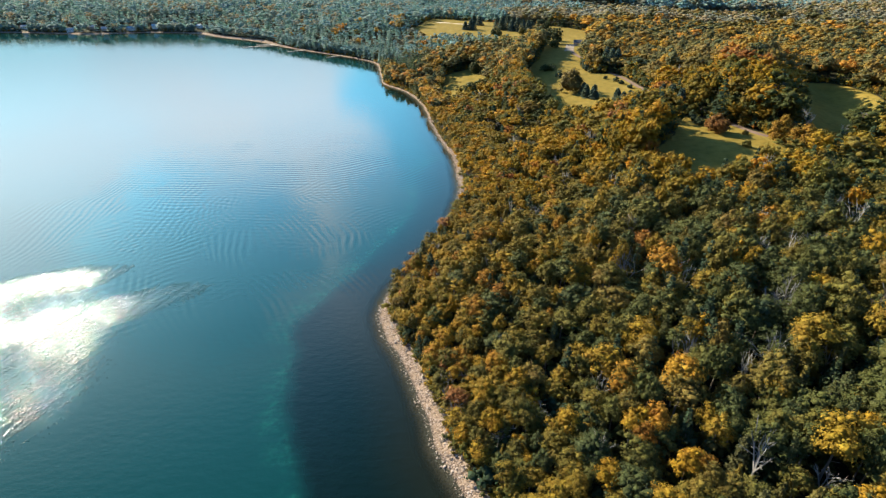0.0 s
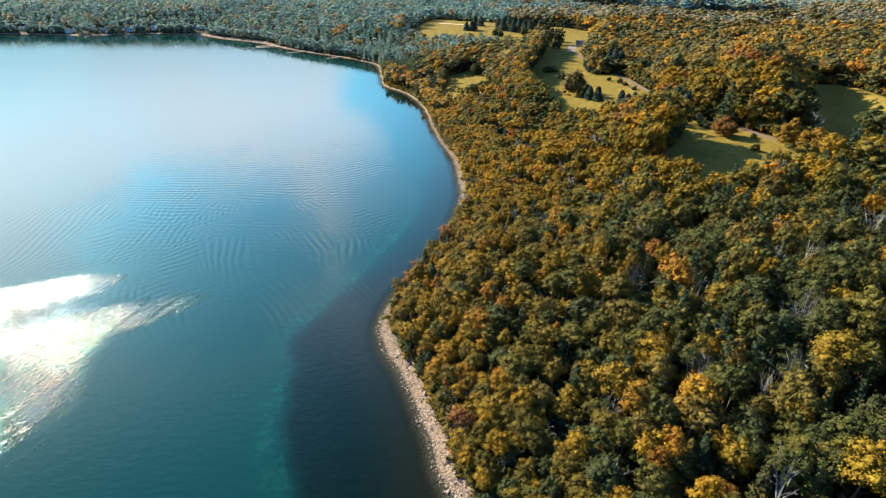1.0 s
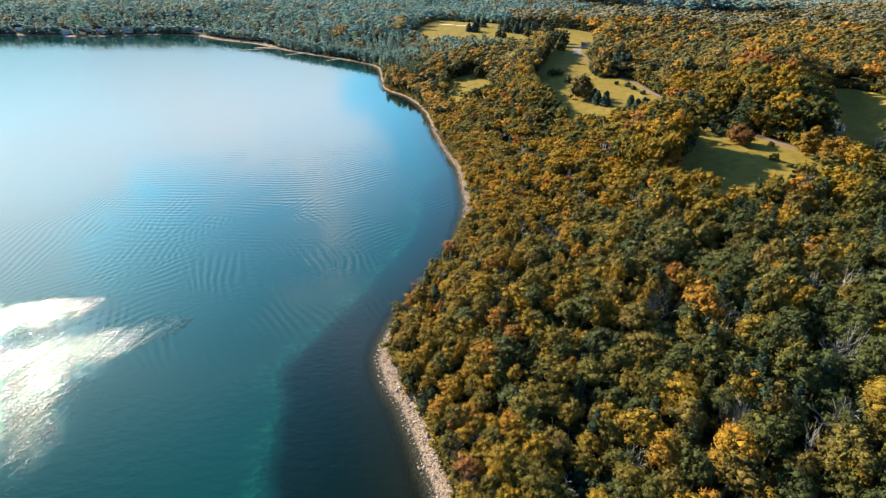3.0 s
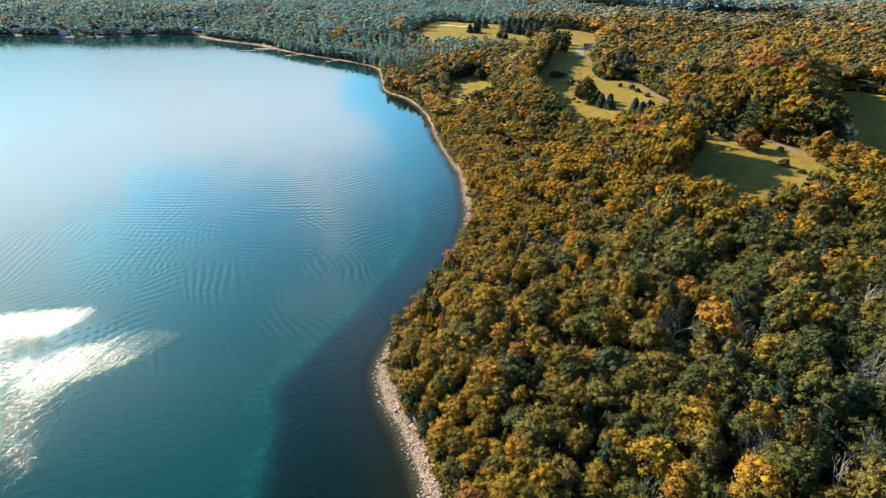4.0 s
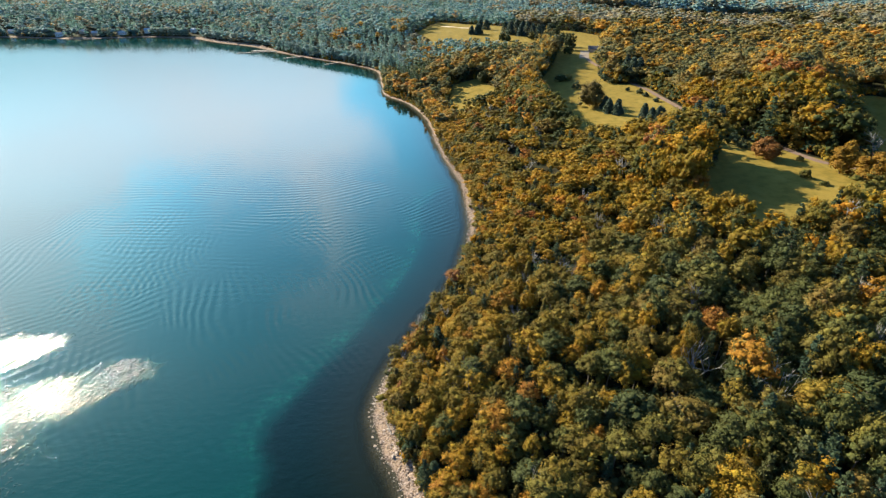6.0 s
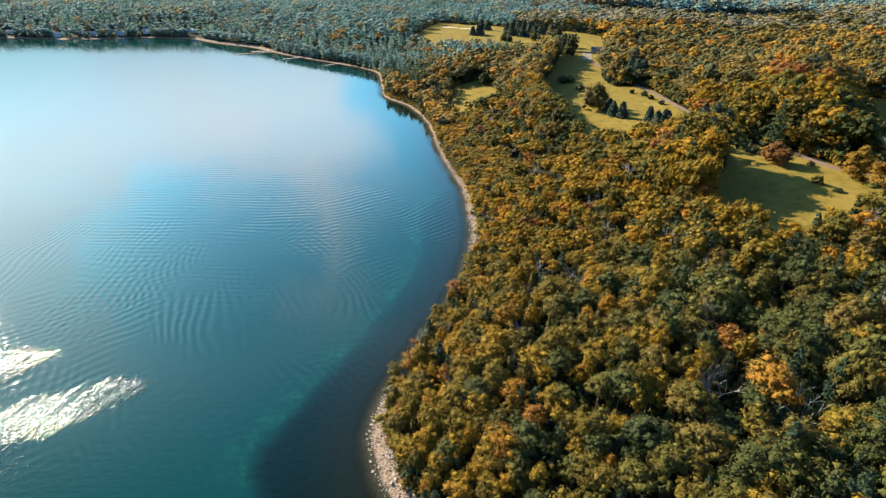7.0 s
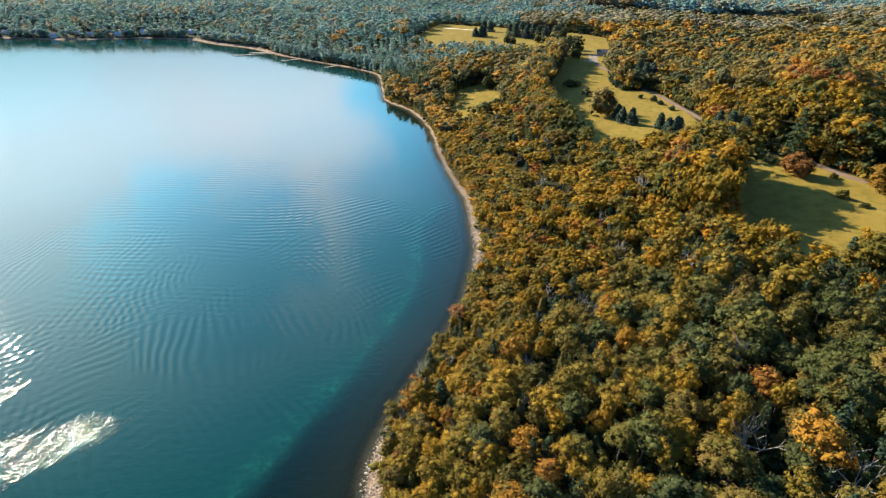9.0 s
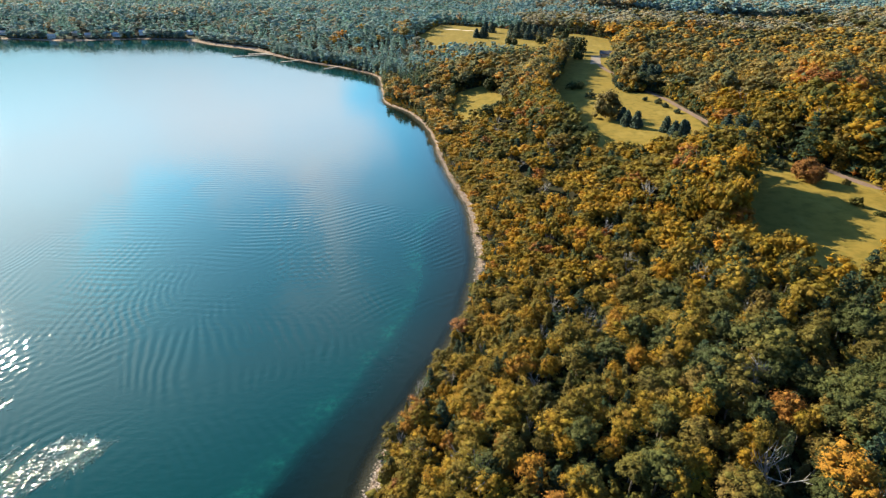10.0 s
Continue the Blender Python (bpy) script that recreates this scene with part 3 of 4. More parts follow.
def cone_crown(seed, tiers, arms, sprays, size, radius=2.6, base=2.0, top=15.0, droop=0.25, layered_look=False, taper=0.75):
    """Boughs in whorls round a stem, wide below and pointed above."""
    r = np.random.default_rng(seed)
    pts, nrm = [], []
    for t in range(tiers):
        f = (t + r.uniform(0, 0.5)) / tiers
        z = base + (top - base) * f
        length = radius * ((1 - f) ** taper if not layered_look else (1 - f ** 2.2) * r.uniform(0.6, 1.1)) + 0.25
        for a in range(arms):
            az = 2 * math.pi * (a + r.uniform(-0.35, 0.35)) / arms + t * 1.3
            reach = length * r.uniform(0.72, 1.12)
            s = np.sqrt(r.uniform(0.06, 1, sprays))
            lift = -droop * s * reach + (0.30 * s * s * reach if layered_look else 0)
            wide = r.normal(0, 0.16, sprays) * reach * (0.4 + s)
            p = np.stack([np.cos(az) * s * reach - np.sin(az) * wide, np.sin(az) * s * reach + np.cos(az) * wide, z + lift + r.normal(0, 0.16, sprays)], 1)
            pts.append(p)
            nrm.append(unit(np.array([np.cos(az) * 0.6, np.sin(az) * 0.6, 0.8]) + 0.45 * r.normal(size=p.shape)))
    pts, nrm = np.concatenate(pts), np.concatenate(nrm)
    return leaf_fans(pts, nrm, size * r.uniform(0.6, 1.3, len(pts)), r)


def stick(verts, faces, a, b, ra, rb, sides=5):
    """A tapered round limb from a to b."""
    a, b = np.asarray(a, float), np.asarray(b, float)
    axis = unit(b - a)
    p = unit(np.cross(axis, [0.3, 0.9, 0.2]))
    q = np.cross(axis, p)
    i = len(verts)
    for c, rad in ((a, ra), (b, rb)):
        for k in range(sides):
            ang = 2 * math.pi * k / sides
            verts.append(c + rad * (math.cos(ang) * p + math.sin(ang) * q))
    for k in range(sides):
        j = (k + 1) % sides
        faces.append((i + k, i + j, i + sides + j, i + sides + k))


def wood(seed, top=15.0, thick=0.24, limbs=6, spread=2.6, low=0.4):
    """A tapered, slightly crooked trunk with rising limbs."""
    r = np.random.default_rng(seed)
    verts, faces = [], []
    pts = [np.array([0, 0, -0.9])]
    for k in range(1, 6):
        f = k / 5
        pts.append(np.array([*(r.normal(0, 0.12, 2) * f * 2), top * f]))
    rad = [thick * (1.25 - 1.13 * k / 5) for k in range(6)]
    for k in range(5):
        stick(verts, faces, pts[k], pts[k + 1], rad[k], rad[k + 1], 7)
    for k in range(limbs):
        f = low + (0.9 - low) * (k + 0.5) / limbs
        a = pts[0] + (pts[-1] - pts[0]) * f
        a[2] = top * f
        az = 2.4 * k + r.uniform(-0.4, 0.4)
        b = a + np.array([math.cos(az), math.sin(az), 0.8]) * spread * (1.15 - f) * r.uniform(0.7, 1.1)
        stick(verts, faces, a, b, thick * 0.42 * (1.2 - f), thick * 0.10, 5)
    return np.array(verts), np.array(faces)


def bare_wood(seed, top=15.5):
    """Leafless boughs forking three times."""
    r = np.random.default_rng(seed)
    verts, faces = [], []

    def fork(a, way, length, rad, depth):
        b = a + way * length
        stick(verts, faces, a, b, rad, rad * 0.62, 5 if depth > 1 else 3)
        if depth == 0:
            return
        for k in range(4 if depth > 1 else 3):
            turn = unit(way + r.normal(0, 0.48, 3) + np.array([0, 0, 0.22]))
            fork(a + way * length * r.uniform(0.55, 1.0), turn, length * r.uniform(0.5, 0.78), rad * 0.55, depth - 1)
    fork(np.array([0, 0, -0.6]), np.array([0.03, 0.02, 1.0]), top * 0.45, 0.27, 3)
    return np.array(verts), np.array(faces)


# kinds: tone, label, category, how many near ones may stand as trees of their own
KINDS = {
    "maple_tree": ("gold", "golden-ochre broadleaf tree in the autumn lakeside wood", "tree", 288),
    "oak_tree": ("olive", "olive-green broadleaf tree with a clumpy crown in the wood", "tree", 290),
    "cedar_tree": ("straw", "narrow yellow-green cedar on the wooded bank", "tree", 210),
    "pine_tree": ("dark", "dark green conifer among the autumn trees", "tree", 170),
    "bare_tree": (None, "grey leafless tree standing in the wood", "tree", 110),
    "birch_tree": ("gold", "slender yellow-gold broadleaf tree in the crowded wood", "tree", 200),
    "ash_tree": ("olive", "brownish-green broadleaf tree with a rounded crown in the wood", "tree", 150),
}
VARIANTS = {kind: [] for kind in KINDS}


def tree_model(kind, k):
    """One tree at the origin with its trunk and crown; crowns are about 17 m high before scaling."""
    tone, label, category, _ = KINDS[kind]
    root = new(kind)
    tagged(root, label, category, group=kind.replace("_tree", " trees of the lakeside wood"))
    seed = 100 * len(kind) + 7 * k + 31 * (kind in ("birch_tree", "ash_tree"))
    if kind == "bare_tree":
        v, f = bare_wood(seed)
        part_of("trunk", mesh_of("bare_boughs", v, f, [PALE_BARK]), root)
        return root
    if kind in ("maple_tree", "oak_tree", "birch_tree", "ash_tree"):
        v, f = wood(seed)
        shape = [(24, 48, 0.25, 4.0, 7.0, 0.25), (30, 39, 0.25, 4.6, 8.0, 0.3), (19, 57, 0.25, 3.4, 6.0, 0.2), (27, 43, 0.25, 4.2, 7.0, 0.35), (22, 50, 0.25, 3.8, 5.0, 0.3), (29, 40, 0.25, 4.8, 9.0, 0.25)][k % 6]
        if kind in ("oak_tree", "ash_tree"):
            cv, cf = broad_crown(seed, shape[0] + 12, shape[1] - 12, 0.24, shape[3] + 0.4, shape[4], 17.0, shape[5], 0.5)
        else:
            cv, cf = broad_crown(seed, shape[0], shape[1], shape[2], shape[3], shape[4], 17.0, shape[5], 0.5)
    elif kind == "cedar_tree":
        v, f = wood(seed, 12, 0.16, 2, 1.0)
        cv, cf = cone_crown(seed, 17, 7, 8, 0.42, 2.2 + 0.3 * (k % 3), 1.0, 14.0)
    else:
        v, f = wood(seed, 16, 0.22, 3, 1.6)
        cv, cf = cone_crown(seed, 12, 6, 13, 0.44, 3.0 + 0.3 * (k % 3), 3.0, 18.0, 0.15, k % 2 == 1)
    part_of("trunk", mesh_of("trunk", v, f, [BARK]), root)
    part_of("crown", mesh_of("crown", cv, cf, [LEAVES[tone, False]], smooth=True), root)
    return root


def seen_width(y):
    return 0.80 * (y + 48)


def scatter(spacing, x0, x1, y0, y1, seed):
    r = np.random.default_rng(seed)
    gx, gy = np.meshgrid(np.arange(x0, x1, spacing), np.arange(y0, y1, spacing * 0.9))
    gx = gx + (np.arange(gx.shape[0]) % 2 * spacing / 2)[:, None]
    x = (gx + r.uniform(-0.42, 0.42, gx.shape) * spacing).ravel()
    y = (gy + r.uniform(-0.42, 0.42, gy.shape) * spacing).ravel()
    return x, y


def path_distance(x, y):
    return np.hypot(x, y - np.clip(y, 8, 83))


YARDS = [(172, 640, 15), (168, 624, 12), (196, 625, 10), (192, 612, 9), (-604, 953, 9), (-570, 955, 9), (-548, 952, 9), (-508, 958, 11), (-474, 972, 10), (-474, 962, 8), (-395, 966, 10), (-700, 980, 9)]
YARDS += [(x + 0.55 * k, y - 0.83 * k, 8) for x, y, _ in YARDS[4:] for k in (9, 18, 27)]


def keep_clear(x, y, d):
    """Where woods may stand: off the beach, the grass and the track."""
    wide = beach_width(x, y)
    ok = d > wide + np.minimum(1.6, 0.5 + wide) * layered(x, y, 12, 51)
    ok &= open_land(x, y) < -1.0
    ok &= line_distance(TRACK, x, y) > 3.0
    for hx, hy, room in YARDS:
        ok &= np.hypot(x - hx, y - hy) > room
    return ok


FAIRWAY_WEST = [(78, 396), (76, 450), (86, 500), (108, 560), (128, 622)]
MEADOW_WEST = [(129, 294), (119, 282), (109, 264)]


def far_edge(x):
    """Where tall woods stand over low growth, far up the slope."""
    return 1140 - 0.33 * (x - 290)


def old_stand(x, y):
    """Dense stands of old trees that shade the fairway and the meadows from the west."""
    edge = np.interp(y, SHADE_Y, SHADE_X)
    dark = (x > edge - 44) & (x < edge) & (y > 300) & (y < 470)
    return dark | (line_distance(FAIRWAY_WEST, x, y) < 20) & (x < 130) | (line_distance(MEADOW_WEST, x, y) < 18) & (y < 318)


def stately(x, y):
    """Taller old trees west of the meadows, young growth below the fairway and before the far green."""
    tall = 1 + 0.24 * old_stand(x, y) + 0.16 * (line_distance(MEADOW_WEST, x, y) < 18) - 0.30 * ((x > 130) & (x < 170) & (y > 312) & (y < 358))
    young = np.clip((y - 590) / 60, 0, 1) * ((x > -50) & (x < 118) & (y < 770))
    tall = tall + np.where(y > far_edge(x), 0.45, -0.40) * (np.abs(y - far_edge(x)) < 85) * (x > 280) * (x < 640)
    return (tall - 0.2 * ((x > 60) & (x < 0.40 * (y - 60)) & (y > 290) & (y < 350))) * (1 - 0.24 * young)


def wood_height(x, y, d, r):
    """Tree height over the 17 m model: low along the shore, taller inland."""
    full = np.clip(0.50 + 0.0060 * np.clip(d - 5, 0, None), 0, 1.0)
    return 0.93 * stately(x, y) * full * (1 + (r.uniform(0.74, 1.22, np.shape(x)) - 1) * np.where(x > 178, 1.5, np.interp(y, (200, 300), (1.0, 0.5)))) * (0.80 + 0.45 * layered(x, y, 45, 61))


def pick_kind(x, y, d, r):
    """Share of the kinds by place: pines far along the bay, cedars by the shore, gold on the sunny slope."""
    u = r.uniform(size=np.shape(x))
    patch = layered(x, y, 60, 71)
    cool = np.clip((y - 470) / 160, 0, 1) * np.clip((150 - x) / 60, 0, 1)
    pine = 0.07 + 0.10 * (patch > 0.62) + 0.58 * cool
    cedar = 0.10 + 0.22 * np.exp(-np.clip(d - 7, 0, None) / 16)
    bare = 0.045 + 0.05 * (layered(x, y, 30, 72) > 0.6)
    gold = (1 - pine - cedar - bare) * np.clip(0.62 + 1.5 * (layered(x, y, 80, 73) - 0.5) - 0.0006 * np.clip(d - 50, 0, 150) - 0.48 * np.clip((235 - y) / 70, 0, 1) * np.clip((x - 45) / 30, 0, 1) + 0.30 * np.clip((24 - d) / 12, 0, 1) + 0.36 * (y > 190) * (y < 345) * np.clip((125 - d) / 50, 0, 1) - 0.2 * np.clip((180 - y) / 30, 0, 1) * np.clip((d - 15) / 15, 0, 1), 0.12, 0.95)
    edges = np.cumsum(np.stack([gold, pine, cedar, bare], 0), 0)
    kind = np.full(np.shape(x), 1)
    kind[u < edges[3]] = 4
    kind[u < edges[2]] = 2
    kind[u < edges[1]] = 3
    kind[u < edges[0]] = 0
    return kind


NAMES = list(KINDS)


def build_near_woods():
    """The nearest trees, each a thing of its own. Returns what is left over for the joined woods."""
    r = np.random.default_rng(11)
    x, y = scatter(5.15, -30, 420, 40, 560, 12)
    thin = (path_distance(x, y) < 215) | (r.uniform(size=len(x)) < 0.58) | old_stand(x, y)
    x, y = x[thin], y[thin]
    xs, ys = scatter(4.2, -30, 80, 40, 420, 13)
    fringe = inland(xs, ys) < 26
    xd, yd = scatter(3.9, 60, 160, 225, 630, 14)
    dense = (line_distance(MEADOW_WEST, xd, yd) < 20) & (yd < 325) | (line_distance(FAIRWAY_WEST, xd, yd) < 16)
    x, y = np.concatenate([x, xs[fringe], xd[dense]]), np.concatenate([y, ys[fringe], yd[dense]])
    d = inland(x, y)
    ok = keep_clear(x, y, d) & (x < seen_width(y) + 30)
    x, y, d = x[ok], y[ok], d[ok]
    far = path_distance(x, y)
    order = np.argsort(far)
    x, y, d, far = x[order], y[order], d[order], far[order]
    z, tall, kind = ground_height(x, y, d), wood_height(x, y, d, r), pick_kind(x, y, d, r)
    other = r.uniform(size=len(x))
    kind = np.where((kind == 0) & (other < 0.40), 5, np.where((kind == 1) & (other < 0.34), 6, kind))
    tall = np.where(kind == 4, 1.2, np.where(kind == 5, 1.06, 1.0)) * tall
    wide = np.where(kind == 5, 0.92, 1.0) * r.uniform(0.62, 1.22, len(x)) * np.where(far < 215, 1.0, 1.42) * np.clip(tall, 0.4, 1.2) ** -0.4 / np.maximum(stately(x, y), 1.0) ** 0.6
    turn = r.uniform(0, 2 * math.pi, len(x))
    for name in NAMES:
        VARIANTS[name] = [tree_model(name, k) for k in range(6 if name in ("maple_tree", "oak_tree") else 5 if name in ("birch_tree", "ash_tree") else 4)]
    count, left, first = {name: 0 for name in NAMES}, [], []
    for i in range(len(x)):
        name = NAMES[kind[i]]
        if count[name] >= KINDS[name][3] or far[i] > 300:
            left.append(i)
            continue
        models = VARIANTS[name]
        m = Matrix.LocRotScale((x[i], y[i], z[i]), Euler((r.normal(0, 0.03), r.normal(0, 0.03), turn[i])), (tall[i] * wide[i], tall[i] * wide[i], tall[i]))
        if count[name] < len(models):
            first.append((models[count[name]], m))
        else:
            copy_thing(models[count[name] % len(models)], m)
        count[name] += 1
    for model, m in first:
        model.matrix_basis = m
    left = np.array(left)
    return [a[left] for a in (x, y, z, tall, wide, turn, kind, far)]


def bare_sticks(seed):
    v, f = bare_wood(seed)
    return v, np.concatenate([f[:, [0, 1, 2]], f[:, [0, 2, 3]]])


def join_trees(name, label, models, tones, x, y, z, tall, wide, turn, which, seed):
    """Many trees as one mesh, each with a tint of its own."""
    r = np.random.default_rng(seed)
    mats = [LEAVES[t, True] for t in ("gold", "olive", "straw", "dark")] + [PALE_BARK] + [LEAVES[t, True] for t in ("hazed_sage", "hazed_buff", "teal", "hazed_olive", "hazed_gold")]
    vs, fs, mi, tn, base = [], [], [], [], 0
    for m, (tv, tf) in enumerate(models):
        pick = np.nonzero(which == m)[0]
        if not len(pick):
            continue
        c, s = np.cos(turn[pick]), np.sin(turn[pick])
        w, h = (wide * tall)[pick], tall[pick]
        px = (tv[None, :, 0] * c[:, None] - tv[None, :, 1] * s[:, None]) * w[:, None] + x[pick][:, None]
        py = (tv[None, :, 0] * s[:, None] + tv[None, :, 1] * c[:, None]) * w[:, None] + y[pick][:, None]
        pz = tv[None, :, 2] * h[:, None] + z[pick][:, None]
        vs.append(np.stack([px, py, pz], -1).reshape(-1, 3))
        fs.append((tf[None] + (np.arange(len(pick)) * len(tv))[:, None, None] + base).reshape(-1, 3))
        mi.append(np.full(len(pick) * len(tf), tones[m]))
        tn.append(np.repeat(r.uniform(size=len(pick)), len(tv)))
        base += len(pick) * len(tv)
    me = mesh_of(name, np.concatenate(vs), np.concatenate(fs), mats, np.concatenate(mi), {"tint": np.concatenate(tn)}, smooth=True)
    tagged(new(name, me), label, "woods", kind="stuff")


def build_joined_woods(left):
    x, y, z, tall, wide, turn, kind, far = left
    r = np.random.default_rng(31)
    kind = np.where(kind == 5, 0, np.where(kind == 6, 1, kind))
    # a middle distance of leafy crowns with fewer, larger sprays, in two steps
    models = [broad_crown(1, 14, 15, 0.46, even=0.4, core=0.72), broad_crown(2, 16, 13, 0.46, 4.6, 8, even=0.4, core=0.72), broad_crown(3, 18, 12, 0.44, even=0.4, core=0.72), broad_crown(4, 20, 11, 0.44, 4.8, 7.5, 17, 0.35, 0.4, core=0.72),
              cone_crown(5, 11, 6, 5, 0.60, 2.4, 1.0, 14.0), cone_crown(6, 11, 6, 5, 0.62, 3.1, 2.5, 18.0), bare_sticks(7),
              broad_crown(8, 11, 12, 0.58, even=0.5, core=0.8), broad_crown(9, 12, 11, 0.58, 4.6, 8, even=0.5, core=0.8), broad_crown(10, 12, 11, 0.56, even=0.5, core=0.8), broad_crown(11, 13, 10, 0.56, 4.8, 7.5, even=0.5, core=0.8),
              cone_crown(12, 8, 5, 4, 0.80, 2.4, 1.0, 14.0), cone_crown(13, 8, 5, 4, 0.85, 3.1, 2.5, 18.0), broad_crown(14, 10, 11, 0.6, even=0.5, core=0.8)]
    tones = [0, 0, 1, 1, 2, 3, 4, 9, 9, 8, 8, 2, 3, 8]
    which = np.select([kind == 0, kind == 1, kind == 2, kind == 3], [r.integers(0, 2, len(x)), r.integers(2, 4, len(x)), 4, 5], 6) + np.where(far > 380, 7, 0)
    join_trees("lakeside_woods", "dense autumn woods of golden and olive crowns", models, tones, x, y, z, tall, wide, turn, which, 32)


def build_far_woods():
    r = np.random.default_rng(41)
    x1, y1 = scatter(7.6, -240, 560, 560, 700, 42)
    x2, y2 = scatter(10.9, -1100, 1300, 700, 1420, 43)
    x3, y3 = scatter(6.4, 420, 560, 330, 560, 44)
    x4, y4 = scatter(4.6, -760, 30, 420, 1040, 46)
    edge = inland(x4, y4) < 14
    x, y = np.concatenate([x1, x2, x3, x4[edge]]), np.concatenate([y1, y2, y3, y4[edge]])
    ok = np.abs(x) < seen_width(y) + 25
    x, y = x[ok], y[ok]
    d = inland(x, y)
    ok = keep_clear(x, y, d)
    x, y, d = x[ok], y[ok], d[ok]
    far = path_distance(x, y)
    z, tall, kind = ground_height(x, y, d), np.maximum(wood_height(x, y, d, r), 0.74 * np.minimum(stately(x, y), 1)), pick_kind(x, y, d, r)
    wide = r.uniform(0.85, 1.35, len(x)) * np.where(far > 700, 1.70, 1.45)
    turn = r.uniform(0, 6.28, len(x))
    models = [broad_crown(11, 7, 6, 0.95, even=0.5, core=0.85), broad_crown(12, 8, 5, 0.95, 4.5, even=0.5, core=0.85), broad_crown(13, 8, 5, 0.95, even=0.5, core=0.85), broad_crown(14, 7, 6, 0.95, 4.5, even=0.5, core=0.85),
              cone_crown(15, 6, 4, 2, 1.2, 2.3, 1.0, 14.0), cone_crown(16, 7, 4, 2, 1.25, 2.9, 2.5, 18.0),
              broad_crown(21, 6, 4, 1.0, 4.0, 6.0, even=0.4, core=0.85), broad_crown(22, 6, 4, 1.0, 4.4, 6.0, even=0.4, core=0.85), cone_crown(23, 4, 3, 2, 1.8, 2.8, 2.5, 17.0),
              broad_crown(24, 6, 4, 1.0, 4.2, 6.0, even=0.4, core=0.85), broad_crown(25, 7, 6, 0.95, 4.4, even=0.5, core=0.85), cone_crown(26, 6, 4, 2, 1.2, 2.4, 1.0, 15.0)]
    # 5 to 9 are the tones that carry distance haze in their colour
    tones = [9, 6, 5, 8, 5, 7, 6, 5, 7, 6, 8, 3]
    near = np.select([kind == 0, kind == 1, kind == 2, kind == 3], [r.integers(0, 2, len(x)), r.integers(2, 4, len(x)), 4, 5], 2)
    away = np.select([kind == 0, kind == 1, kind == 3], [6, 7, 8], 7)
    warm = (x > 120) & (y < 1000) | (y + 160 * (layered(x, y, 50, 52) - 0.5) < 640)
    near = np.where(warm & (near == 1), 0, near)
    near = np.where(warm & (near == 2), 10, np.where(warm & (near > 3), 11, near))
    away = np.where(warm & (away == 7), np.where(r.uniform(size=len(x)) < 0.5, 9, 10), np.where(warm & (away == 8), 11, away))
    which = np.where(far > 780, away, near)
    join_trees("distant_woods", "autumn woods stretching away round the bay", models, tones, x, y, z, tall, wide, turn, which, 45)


def build_edges():
    """Low leafy growth that closes the wood's edge along grass, track and far shore."""
    r = np.random.default_rng(47)
    x1, y1 = scatter(3.3, -40, 400, 215, 700, 48)
    x2, y2 = scatter(5.0, -60, 230, 640, 980, 49)
    x3, y3 = scatter(4.4, -760, 10, 430, 1010, 50)
    x, y = np.concatenate([x1, x2, x3]), np.concatenate([y1, y2, y3])
    grass, track, d = open_land(x, y), line_distance(TRACK, x, y), inland(x, y)
    group = np.repeat([0, 0, 1], [len(x1), len(x2), len(x3)])
    rim = (grass < -0.6) & (track > 2.8) & ((grass > -6.5) | (track < 13)) & (group == 0)
    rim |= (group == 1) & (d > beach_width(x, y)) & (d < 9)
    rim &= d > 3
    for hx, hy, room in YARDS:
        rim &= np.hypot(x - hx, y - hy) > room * 0.7
    x, y, d, lush = x[rim], y[rim], d[rim], 1 + 0.7 * (track[rim] > 5) * (track[rim] < 13)
    n = len(x)
    models = [broad_crown(561, 5, 6, 0.55, 2.4, -1.0, 5.5, even=0.5), broad_crown(562, 5, 6, 0.55, 2.2, -1.0, 7.0, even=0.5), broad_crown(563, 5, 6, 0.55, 2.6, -1.0, 4.2, even=0.5)]
    combos = [(m, t) for m in range(3) for t in (0, 1, 3)]
    pick = r.integers(0, 3, n) * 3 + r.choice(3, n, p=[0.35, 0.45, 0.2])
    join_trees("wood_edge_thicket", "low leafy thicket along the edge of the wood", [models[m] for m, t in combos], [t for m, t in combos],
               x, y, ground_height(x, y, d), lush * r.uniform(0.6, 1.25, n), r.uniform(0.8, 1.2, n), r.uniform(0, 6.28, n), pick, 564)


def build_understory():
    """Saplings and shrubs that cover the ground between the near trees."""
    r = np.random.default_rng(57)
    x, y = scatter(3.8, -25, 190, 70, 285, 58)
    ok = (x < seen_width(y) + 10) & (path_distance(x, y) < 215)
    x, y = x[ok], y[ok]
    d = inland(x, y)
    ok = keep_clear(x, y, d)
    x, y, d = x[ok], y[ok], d[ok]
    n = len(x)
    models = [broad_crown(571, 5, 7, 0.36, 2.1, -0.8, 4.6, even=0.3, core=0.8), broad_crown(572, 5, 7, 0.36, 1.8, -0.8, 6.2, even=0.3, core=0.8)]
    combos = [(m, t) for m in range(2) for t in (1, 2, 3)]
    pick = r.integers(0, 2, n) * 3 + r.choice(3, n, p=[0.45, 0.25, 0.30])
    join_trees("understory", "dark green saplings and shrubs under the autumn trees", [models[m] for m, t in combos], [t for m, t in combos],
               x, y, ground_height(x, y, d), r.uniform(0.7, 1.3, n), r.uniform(1.0, 1.45, n), r.uniform(0, 6.28, n), pick, 573)


build_edges()
build_understory()
left_over = build_near_woods()
build_joined_woods(left_over)
build_far_woods()


